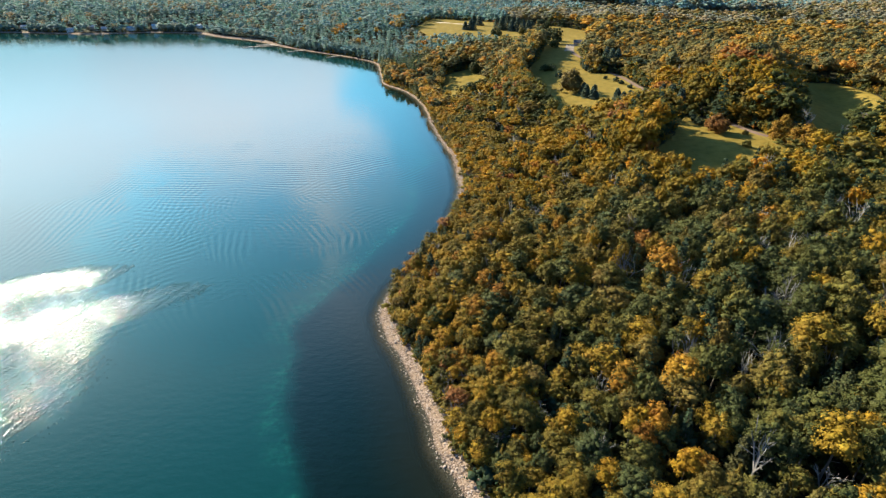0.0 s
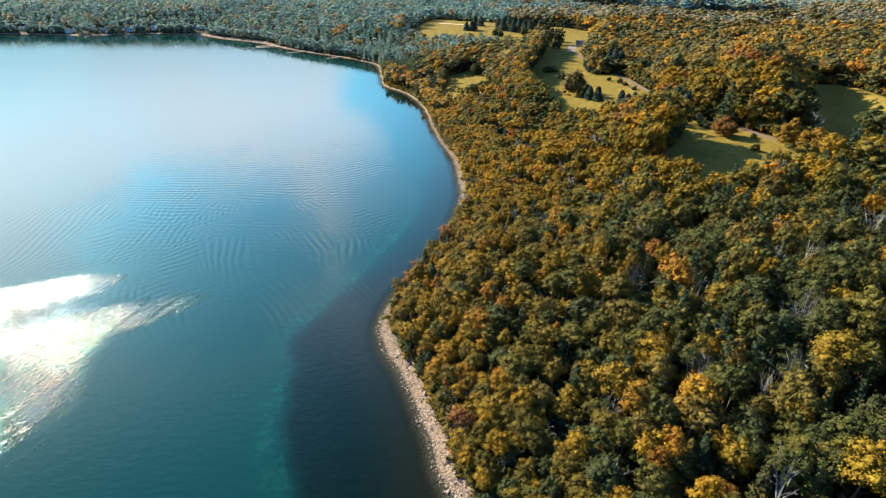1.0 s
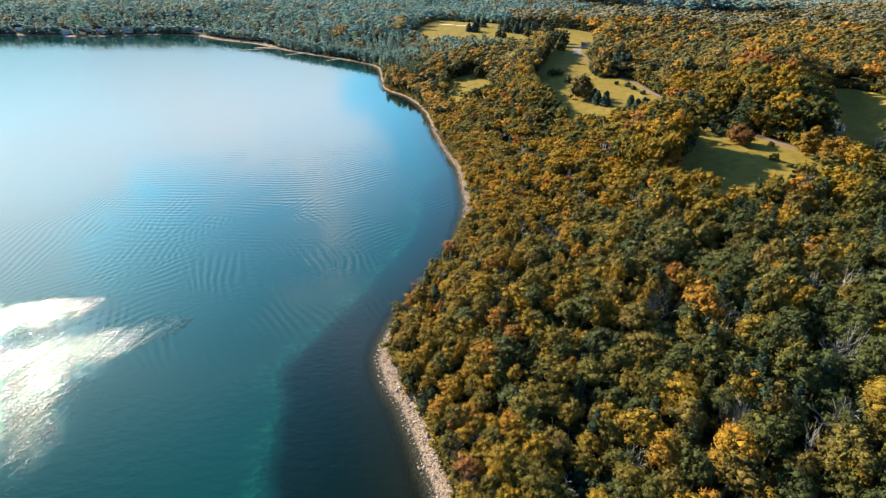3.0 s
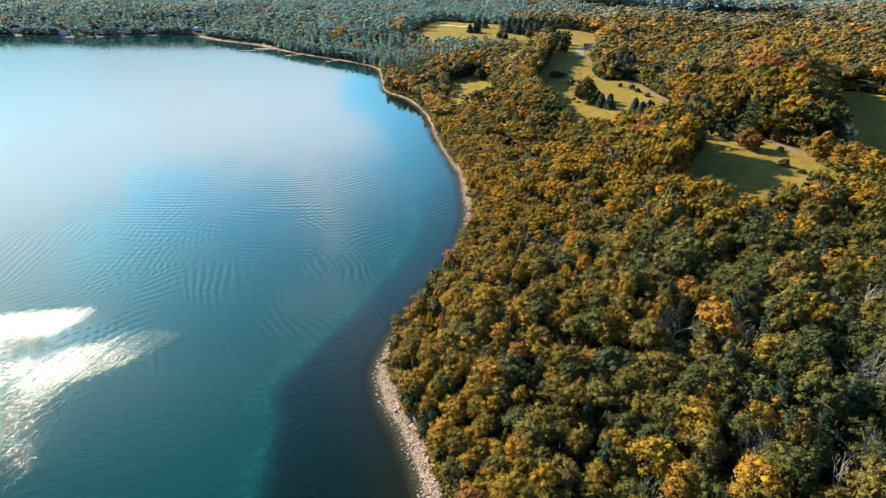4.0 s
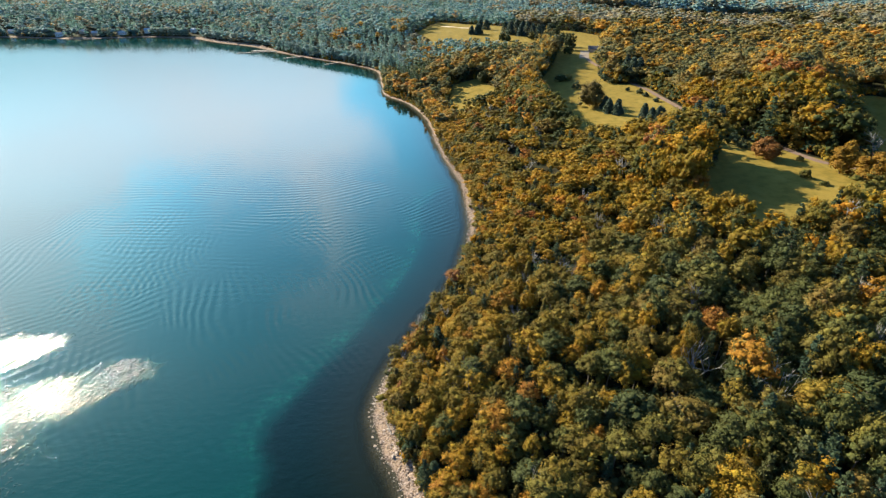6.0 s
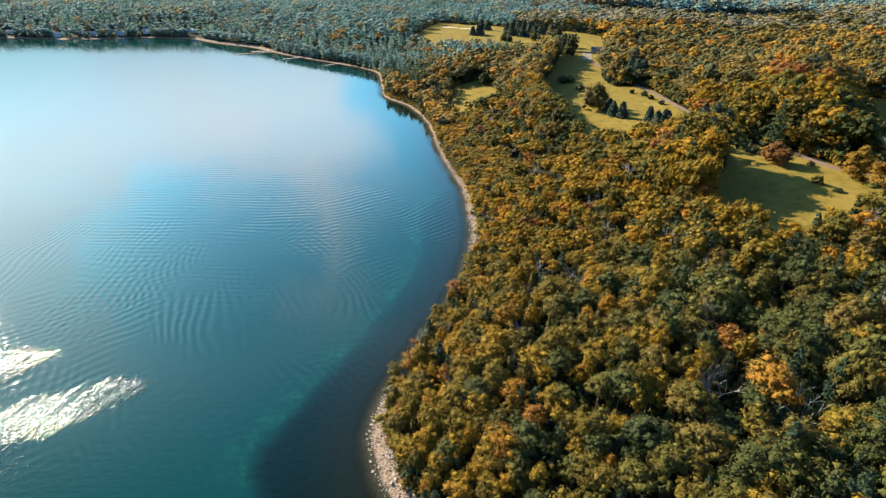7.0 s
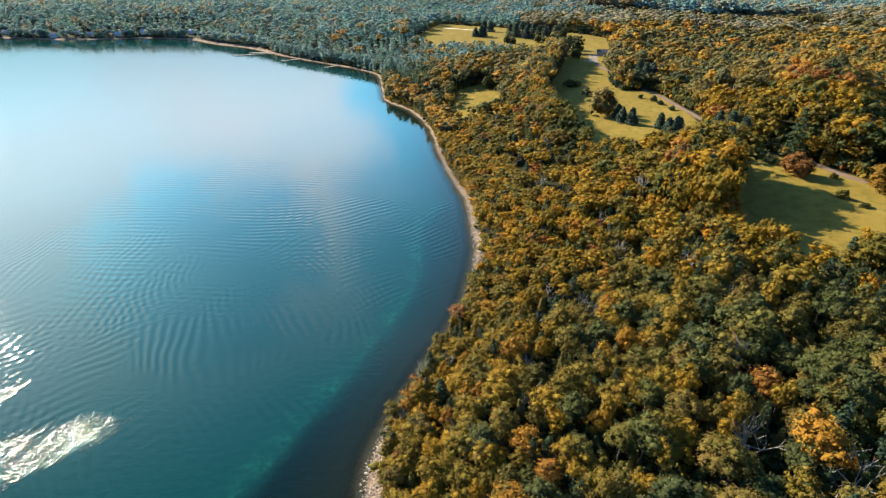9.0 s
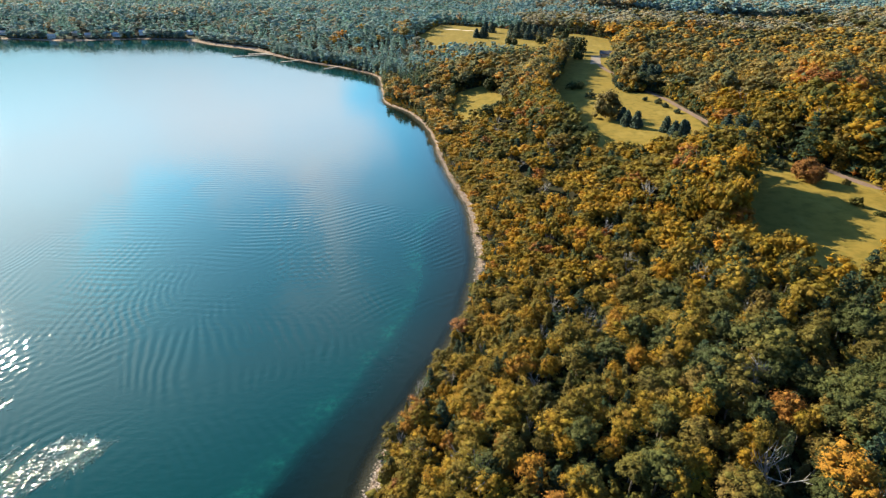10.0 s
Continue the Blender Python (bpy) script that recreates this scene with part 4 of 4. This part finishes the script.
# ---- single trees, bushes and shrubs on the grass ----
def stand(thing, x, y, turn=0.0, scale=1.0, wide=None, sink=0.0):
    """Set a thing on the ground at a place in the plan."""
    z = float(ground_height(np.array([x]), np.array([y]))[0]) - sink
    w = scale if wide is None else wide
    thing.matrix_basis = Matrix.LocRotScale((x, y, z), Euler((0, 0, turn)), (w, w, scale))
    return thing


def lone_tree(name, label, tone, x, y, height, radius, seed, cone=False):
    root = tagged(new(name), label, "tree")
    if cone:
        v, f = wood(seed, height * 0.85, 0.20, 3, 1.2)
        tone = "spruce"
        cv, cf = cone_crown(seed, 16, 11, 10, 0.72, radius * 1.2, 0.4, height, 0.12, taper=0.6)
    else:
        v, f = wood(seed, height * 0.8, 0.035 * height * 0.5, 8, radius * 0.7, 0.22)
        cv, cf = broad_crown(seed, 54, 48, 0.46, radius, height * -0.06, height, 0.12, 0.4, 0.5, 0.8, low=-0.72)
    part_of("trunk", mesh_of("trunk", v, f, [BARK]), root)
    part_of("crown", mesh_of("crown", cv, cf, [LEAVES[tone, False]], smooth=True), root)
    return stand(root, x, y, seed * 0.7)


lone_tree("oak_tree", "large spreading russet-olive oak alone on the fairway", "umber", 112.0, 427, 18.0, 10.5, 301)
for k, (x, y, h) in enumerate(((120.5, 419, 8.5), (119.5, 408, 9.5), (124, 402.5, 10.0))):
    tagged(lone_tree("spruce_tree", "dark rounded spruce in a row on the fairway", "dark", x, y, h, 3.4, 310 + k, True), group="spruces beside the oak")
for k, (x, y, h) in enumerate(((137.5, 390, 9.5), (139.5, 382, 8.5), (142.5, 379, 10.0), (146, 382, 8.0))):
    tagged(lone_tree("spruce_tree", "dark spruce in a clump at the fairway's lower end", "dark", x, y, h, 3.0, 320 + k, True), group="spruces at the fairway's end")
for k, (x, y, h, rad) in enumerate(((165.8, 516, 19, 5.2), (165, 498, 20, 5.6), (171, 497, 18, 5.0), (156, 518, 14, 4.4), (174, 508, 18, 5.0), (178, 500, 17, 4.6))):
    tagged(lone_tree("spruce_tree", "tall dark spruce where the track meets the fairway", "dark", x, y, h, rad, 330 + k, True), group="tall spruces by the track")
for k, (x, y, h, rad) in enumerate(((160, 352, 19, 4.6), (164, 346, 17, 4.4), (156, 358, 18, 4.6), (163, 360, 16, 4.2))):
    tagged(lone_tree("spruce_tree", "tall dark spruce above the sunny meadow", "dark", x, y, h, rad, 340 + k, True), group="spruces above the meadow")
for k, (x, y, h, rad, tone) in enumerate(((149, 764, 9, 5.5, "olive"), (155, 792, 14, 6, "dark"), (148, 690, 17, 7, "olive"), (150, 662, 20, 6.6, "olive"), (142, 632, 9, 5, "olive"), (160, 780, 9, 5, "olive"), (130, 715, 10, 5, "dark"))):
    tagged(lone_tree("parkland_tree", "round dark-leaved tree standing on the far fairway", tone, x, y, h, rad, 350 + k), group="trees on the far fairway")
for k, (x, y, h, rad) in enumerate(((95, 800, 18, 4.4), (100, 788, 20, 4.8), (104, 806, 20, 4.6), (110, 798, 22, 5.0), (116, 788, 20, 4.8), (121, 777, 21, 5.0), (127, 768, 19, 4.6), (112, 774, 16, 4.4), (133, 762, 18, 4.8), (139, 772, 16, 4.6), (61, 803, 14, 3.6), (57, 796, 16, 3.8), (66, 858, 15, 4.6), (74, 850, 15, 4.6), (50, 800, 13, 3.4))):
    tagged(lone_tree("spruce_tree", "tall dark spruce in a stand on open grass", "dark", x, y, 0.85 * h, 1.3 * rad, 370 + k, True), group="spruces on the open grass")
for k, (x, y, h, rad) in enumerate(((84, 742, 8, 4.2), (91, 737, 7, 3.8), (122, 746, 9, 4.6), (130, 738, 8, 4.2))):
    tagged(lone_tree("parkland_tree", "low round tree before the stand of spruces", "olive", x, y, h, rad, 390 + k), group="low trees before the spruces")
lone_tree("parkland_tree", "round olive tree at the edge of the small glade", "olive", 43, 531, 11.0, 5.0, 381)
lone_tree("maple_tree", "spreading maple turning rusty red beside the track", "rust", 170.5, 304.5, 10.0, 6.6, 361)
lone_tree("maple_tree", "brownish-red maple close behind a larger one", "rust", 174.5, 317.5, 5.5, 2.8, 362)
lone_tree("maple_tree", "tall golden maple at the meadow's edge", "honey", 192.0, 281.0, 17.0, 6.0, 363)
lone_tree("maple_tree", "golden-olive maple beside its taller neighbour", "honey", 198.0, 269.0, 14.5, 7.4, 364)
lone_tree("maple_tree", "dark olive tree at the end of the meadow", "olive", 216.0, 278.0, 9.0, 5.0, 365)


def bush(label, tone, x, y, height, radius, seed, name="bush", leaves=26):
    root = tagged(new(name), label, "bush")
    cv, cf = broad_crown(seed, 16, leaves, 0.50, radius, -0.25 * height, height)
    v, f = wood(seed, height * 0.7, 0.09, 3, radius * 0.5, 0.1)
    part_of("stem", mesh_of("stem", v, f, [BARK]), root)
    part_of("foliage", mesh_of("foliage", cv, cf, [LEAVES[tone, False]], smooth=True), root)
    return stand(root, x, y, seed)


for k, (x, y, h, rad, tone, label) in enumerate((
        (108, 510, 6.0, 5.0, "olive", "rusty round bush at the shaded fairway edge"), (114, 512, 5.5, 4.5, "olive", "rusty round bush at the shaded fairway edge"),
        (115.5, 480, 5.0, 3.6, "dark", "dark bush beyond the lone oak"), (146, 519, 8, 4, "dark", "dark upright bush by the fairway"),
        (144.5, 503, 6, 4.4, "dark", "low dark bush by the fairway"), (148, 493, 4.0, 4.0, "dark", "low dark bush by the fairway"),
        (151, 465, 2.4, 1.5, "dark", "small shrub between fairway and track"), (157.6, 457, 3.2, 2.2, "dark", "small shrub between fairway and track"),
        (159, 446, 2.8, 2.0, "dark", "small shrub between fairway and track"), (160.5, 430, 2.6, 2.0, "dark", "small shrub between fairway and track"),
        (167, 330.5, 5.0, 3.4, "dark", "dark round bush at the top of the meadow"), (167, 322.5, 4.2, 3.0, "dark", "dark round bush at the top of the meadow"),
        (173.2, 277.5, 4.0, 2.2, "olive", "small upright bush in the sunny meadow"), (176, 268, 1.2, 1.8, "olive", "low bush with bare twigs in the meadow"),
        (185, 300, 2.0, 1.6, "olive", "small weed clump beside the track"))):
    bush(label, tone, x, y, h, rad, 400 + k)


# ---- the shore: stones, boulders, driftwood, scrub ----
def rough_stone(seed, detail=1):
    r = np.random.default_rng(seed)
    bm = bmesh.new()
    bmesh.ops.create_icosphere(bm, subdivisions=detail, radius=0.5)
    squash = np.array([r.uniform(0.8, 1.3), r.uniform(0.7, 1.1), r.uniform(0.45, 0.8)])
    v = np.array([vert.co[:] for vert in bm.verts])
    v = v * (1 + 0.22 * r.normal(size=(len(v), 1)).clip(-1.4, 1.4)) * squash
    f = np.array([[vert.index for vert in face.verts] for face in bm.faces])
    bm.free()
    return v, f


def along_shore(count, y0, y1, seed, low, high, squeeze=1.0):
    """Places on the beach between two distances from the waterline, as shares of its width."""
    r = np.random.default_rng(seed)
    keep = (shore_line[:, 1] > y0) & (shore_line[:, 1] < y1) & (shore_line[:, 0] > -80)
    line = shore_line[keep]
    normal = np.gradient(line, axis=0)
    normal = unit(np.stack([normal[:, 1], -normal[:, 0]], 1))
    pick = r.integers(0, len(line) - 1, count)
    u = r.uniform(size=count)[:, None]
    base = line[pick] * (1 - u) + line[pick + 1] * u
    out = r.uniform(low, high, count) * (beach_width(base[:, 0], base[:, 1]) * squeeze + 1.2)
    p = base + normal[pick] * out[:, None]
    return p[:, 0], p[:, 1], r


def build_stones():
    vs, fs, base = [], [], 0
    shapes = [rough_stone(k) for k in range(6)]
    x, y, r = along_shore(6500, 64, 420, 501, -0.30, 1.08)
    z = ground_height(x, y)
    size = np.clip(r.lognormal(-1.05, 0.38, len(x)), 0.18, 0.8)
    for k in range(len(x)):
        v, f = shapes[k % 6]
        c, q = math.cos(k * 1.7), math.sin(k * 1.7)
        p = np.stack([v[:, 0] * c - v[:, 1] * q, v[:, 0] * q + v[:, 1] * c, v[:, 2]], 1) * size[k] + (x[k], y[k], z[k] + 0.08 * size[k])
        vs.append(p)
        fs.append(f + base)
        base += len(v)
    me = mesh_of("beach_stones", np.concatenate(vs), np.concatenate(fs), [STONE])
    tagged(new("beach_stones", me), "pale rounded stones heaped along the shore", "stones", kind="stuff")


def build_boulders():
    x, y, r = along_shore(46, 70, 330, 511, -0.25, 0.9)
    z = ground_height(x, y)
    firsts = []
    for k in range(3):
        v, f = rough_stone(520 + k, 2)
        firsts.append(tagged(new("boulder", mesh_of("boulder", v, f, [STONE], smooth=False)), "large weathered boulder lying on the stony beach", "boulder", group="boulders on the beach"))
    for k in range(len(x)):
        size = r.uniform(0.6, 1.15)
        m = Matrix.LocRotScale((x[k], y[k], z[k] + 0.12 * size), Euler((0, 0, k * 1.3)), (size, size, size))
        if k >= 3:
            copy_thing(firsts[k % 3], m)
    for k in range(3):
        firsts[k].matrix_basis = Matrix.LocRotScale((x[k], y[k], z[k] + 0.12), Euler((0, 0, k)), (1, 1, 1))


def driftwood(label, a, b, thick, seed):
    r = np.random.default_rng(seed)
    za, zb = (float(ground_height(np.array([p[0]]), np.array([p[1]]))[0]) + thick for p in (a, b))
    a, b = np.array([*a, za]), np.array([*b, zb])
    verts, faces = [], []
    pts = [a + (b - a) * u + np.array([0, 0, 0.1 * math.sin(3 * u)]) + r.normal(0, 0.06, 3) for u in np.linspace(0, 1, 5)]
    for k in range(4):
        stick(verts, faces, pts[k], pts[k + 1], thick * (1 - 0.15 * k), thick * (0.85 - 0.15 * k), 7)
    stick(verts, faces, pts[2], pts[2] + np.array([0.6, 0.5, 0.5]), thick * 0.35, thick * 0.1, 5)
    origin = np.array(a)
    ob = new("driftwood_log", mesh_of("driftwood_log", np.array(verts) - origin, faces, [PALE_BARK]))
    ob.matrix_basis = Matrix.Translation(origin)
    tagged(ob, label, "log", group="driftwood on the beach")


def build_scrub():
    """Rusty shrubs and rank grass where the beach meets the wood."""
    x, y, r = along_shore(900, 60, 640, 531, 0.80, 1.35)
    d = inland(x, y)
    ok = d > 0.6
    x, y, d = x[ok], y[ok], d[ok]
    n = len(x)
    models = [broad_crown(540, 5, 10, 0.30, 1.5, -0.6, 2.2), broad_crown(541, 5, 10, 0.30, 1.8, -0.6, 1.7), broad_crown(542, 4, 12, 0.28, 1.2, -0.5, 2.8)]
    which = r.integers(0, 3, n)
    tones = r.choice([0, 1, 2], n, p=[0.3, 0.3, 0.4])
    combos = [(m, t) for m in range(3) for t in range(3)]
    join_trees("shore_scrub", "rusty and straw-coloured scrub along the beach", [models[m] for m, t in combos], [t for m, t in combos],
               x, y, ground_height(x, y, d), r.uniform(0.6, 1.3, n), r.uniform(0.8, 1.2, n), r.uniform(0, 6.28, n), which * 3 + tones, 543)


build_stones()
build_boulders()
driftwood("bleached driftwood trunk at the top of the beach", (-7.5, 143), (-4.0, 138.5), 0.22, 601)
driftwood("grey driftwood pole on the stones", (-12.5, 147), (-14.5, 152), 0.16, 602)
driftwood("grey driftwood pole on the stones", (2.0, 113), (0.8, 118), 0.16, 603)
build_scrub()


# ---- buildings and docks ----
SIDING = plain_material("white_siding", (0.62, 0.61, 0.58), (0.78, 0.77, 0.74), 0.5, 0.7)
WARM_WALL = plain_material("tan_siding", (0.36, 0.28, 0.21), (0.47, 0.38, 0.29), 0.5, 0.8)
DARK_ROOF = plain_material("dark_shingle", (0.05, 0.05, 0.055), (0.11, 0.11, 0.12), 1.0, 0.9)
PALE_ROOF = plain_material("pale_roof", (0.34, 0.30, 0.29), (0.48, 0.43, 0.41), 1.0, 0.8)
BLUE_ROOF = plain_material("blue_grey_roof", (0.16, 0.24, 0.30), (0.25, 0.34, 0.40), 1.0, 0.7)
GLASS = plain_material("window_glass", (0.02, 0.03, 0.04), (0.03, 0.04, 0.05), 1.0, 0.08, 0.0)
TRIM = plain_material("white_trim", (0.7, 0.7, 0.68), (0.8, 0.8, 0.78), 1.0, 0.6)
TIMBER = plain_material("weathered_timber", (0.26, 0.23, 0.20), (0.42, 0.38, 0.34), 1.0, 0.9)
CONCRETE = plain_material("pale_paving", (0.16, 0.125, 0.10), (0.22, 0.18, 0.145), 0.5, 0.9)


def house(label, x, y, turn, length, depth, wall_h, rise, wall_mat, roof_mat, name="house"):
    """A gabled house with its door, windows and chimney."""
    root = tagged(new(name), label, "house")
    bm = bmesh.new()
    hx, hy = length / 2, depth / 2
    low = [bm.verts.new(p) for p in ((-hx, -hy, -0.8), (hx, -hy, -0.8), (hx, hy, -0.8), (-hx, hy, -0.8))]
    high = [bm.verts.new((v.co.x, v.co.y, wall_h)) for v in low]
    ridge = [bm.verts.new((-hx, 0, wall_h + rise)), bm.verts.new((hx, 0, wall_h + rise))]
    bm.faces.new(low[::-1])
    for k in range(4):
        bm.faces.new((low[k], low[(k + 1) % 4], high[(k + 1) % 4], high[k]))
    bm.faces.new((high[1], high[2], ridge[1]))
    bm.faces.new((high[3], high[0], ridge[0]))
    part("wall", bm, wall_mat, root)
    bm = bmesh.new()
    over, thick = 0.5, 0.18
    slope = rise / hy
    rows = []
    for lift in (0.02, thick):
        rows.append([bm.verts.new((sx * (hx + over), sy * (hy + over) if sy else 0, wall_h + rise + lift - (slope * (hy + over) if sy else 0))) for sx in (-1, 1) for sy in (-1, 0, 1)])
    for a, b, c, e in ((0, 1, 4, 3), (1, 2, 5, 4)):
        bm.faces.new([rows[1][i] for i in (a, b, c, e)][::-1])
        bm.faces.new([rows[0][i] for i in (a, b, c, e)])
    for a, b in ((0, 1), (1, 2), (2, 5), (5, 4), (4, 3), (3, 0)):
        bm.faces.new((rows[0][a], rows[0][b], rows[1][b], rows[1][a]))
    roof = part("roof", bm, roof_mat, root)
    part("chimney", block(bmesh.new(), (0.7, 0.7, 1.8), (hx * 0.4, hy * 0.3, wall_h + rise * 0.75 + 0.6), 0, 0.04), WARM_WALL, roof)
    for side in (-1, 1):
        for k in range(max(2, int(length // 3.2))):
            wx = -hx + length * (k + 0.5) / max(2, int(length // 3.2))
            if side == -1 and k == 1:
                part("door", block(bmesh.new(), (1.0, 0.08, 2.1), (wx, side * (hy + 0.03), 1.05), 0, 0.02), WARM_WALL, root)
                continue
            win = part("window", block(bmesh.new(), (1.3, 0.10, 1.3), (wx, side * (hy + 0.02), wall_h * 0.55), 0, 0.02), TRIM, root)
            part("pane", block(bmesh.new(), (1.1, 0.06, 1.1), (wx, side * (hy + 0.06), wall_h * 0.55)), GLASS, win)
    return stand(root, x, y, turn)


house("low clubhouse with a dark shingled roof beside the fairway", 174, 645, -0.25, 13, 8, 3.2, 2.6, WARM_WALL, DARK_ROOF)
house("outbuilding with a pale pinkish roof among the trees", 196, 627, 0.5, 11, 7, 3.0, 2.0, WARM_WALL, PALE_ROOF)
for x, y, turn, length, wall, roof, text in (
        (-604, 955, 0.1, 11, SIDING, PALE_ROOF, "small white cottage on the far shore"), (-570, 962, -0.2, 9, WARM_WALL, PALE_ROOF, "tan cottage among trees on the far shore"),
        (-548, 957, 0.2, 9, WARM_WALL, PALE_ROOF, "tan cottage close to the far shore"), (-508, 966, 0.0, 14, SIDING, BLUE_ROOF, "long boathouse with a blue-grey roof on the far shore"),
        (-474, 978, 0.15, 8, SIDING, BLUE_ROOF, "tall white cottage with a blue-grey roof"), (-395, 972, -0.5, 10, SIDING, BLUE_ROOF, "cottage with a blue-grey roof behind the sand"),
        (-700, 985, 0.0, 10, SIDING, PALE_ROOF, "white cottage at the bend of the far shore")):
    house(text, x, y, turn, length, 7, 4.6 if length == 8 else 3.2, 2.4, wall, roof, "cottage")


def dock(label, a, b, width, hut=False):
    """A timber deck on posts that runs out from the shore."""
    a, b = Vector((*a, 0)), Vector((*b, 0))
    way = b - a
    n = max(3, int(way.length / 3))
    root = tagged(new("dock"), label, "dock", group="docks along the bay")
    root.matrix_basis = Matrix.Translation(a) @ Euler((0, 0, math.atan2(way.y, way.x))).to_matrix().to_4x4()
    boards = int(way.length / 1.2)
    for k in range(boards):
        part("board", block(bmesh.new(), (1.12, width, 0.08), (way.length * (k + 0.5) / boards, 0, 0.72), 0, 0.015), TIMBER, root)
    for side in (-1, 1):
        part("beam", block(bmesh.new(), (way.length, 0.18, 0.22), (way.length / 2, side * width * 0.42, 0.56), 0, 0.02), TIMBER, root)
        for k in range(n + 1):
            bm = bmesh.new()
            bmesh.ops.create_cone(bm, cap_ends=True, segments=8, radius1=0.14, radius2=0.12, depth=4.0, matrix=Matrix.Translation((way.length * k / n, side * (width * 0.5 + 0.1), -0.8)))
            part("post", bm, TIMBER, root)
    return root


dock("long pale timber dock reaching into the bay", (-217, 800), (-264, 784), 3.0)
dock("timber dock beside the long one", (-170, 757), (-192, 742), 2.6)
dock("short timber dock at the bend of the bay", (-114, 712), (-131, 697), 2.4)
dock("wide platform beside the long dock", (-226, 809), (-250, 803), 5.0)


def build_paving():
    """Pale paving before the clubhouse."""
    xs, ys = np.linspace(-5, 5, 9), np.linspace(-24, 22, 24)
    x, y, faces = sheet(xs, ys)
    x, y = 160 + x + 0.28 * y + 1.2 * (layered(x, y, 6, 801) - 0.5), 632 + y
    me = mesh_of("pavement", np.stack([x, y, ground_height(x, y) + 0.18], 1), faces, [CONCRETE], smooth=True)
    tagged(new("pavement", me), "pale paving in front of the clubhouse", "pavement", kind="structure")


def build_lawn(name, label, x, y, long, short, turn, mat, crown=0.25):
    """A low rounded patch of mown grass or sand on the open land."""
    k = np.linspace(0, 2 * math.pi, 33)[:-1]
    rings = [(1.0, -0.03), (0.82, 0.6), (0.5, 0.9), (0.15, 1.0)]
    verts, faces = [], []
    for i, (share, lift) in enumerate(rings):
        edge = share * (1 + 0.10 * np.sin(3 * k + x) + 0.06 * np.sin(5 * k + y))
        px, py = edge * long * np.cos(k), edge * short * np.sin(k)
        gx, gy = x + px * math.cos(turn) - py * math.sin(turn), y + px * math.sin(turn) + py * math.cos(turn)
        verts.append(np.stack([gx, gy, ground_height(gx, gy) + 0.12 + crown * lift], 1))
        if i:
            j = np.arange(32)
            a, b = (i - 1) * 32 + j, (i - 1) * 32 + (j + 1) % 32
            faces.append(np.stack([a, b, b + 32, a + 32], 1))
    faces.append(np.stack([96 + np.arange(0, 30, 2), 97 + np.arange(0, 30, 2), 98 + np.arange(0, 30, 2), np.full(15, 96)], 1)[1:])
    me = mesh_of(name, np.concatenate(verts), np.concatenate(faces), [mat], smooth=True)
    tagged(new(name, me), label, name.replace("_", " "), kind="structure")


MOWN = plain_material("mown_green", (0.115, 0.115, 0.022), (0.140, 0.135, 0.028), 0.5, 0.95, 0.01)
SAND = plain_material("bunker_sand", (0.42, 0.34, 0.24), (0.52, 0.43, 0.32), 0.5, 0.95, 0.01)
build_paving()
build_lawn("putting_green", "smooth mown green in the shade of the trees", 88.5, 451, 9.0, 6.0, 0.3, MOWN)
build_lawn("sand_bunker", "pale strip of sand along the far green", 22, 884, 13.0, 5.0, -0.4, SAND)
build_lawn("sand_bunker", "pale strip of sand along the far green", 46, 868, 14.0, 4.0, -0.5, SAND)
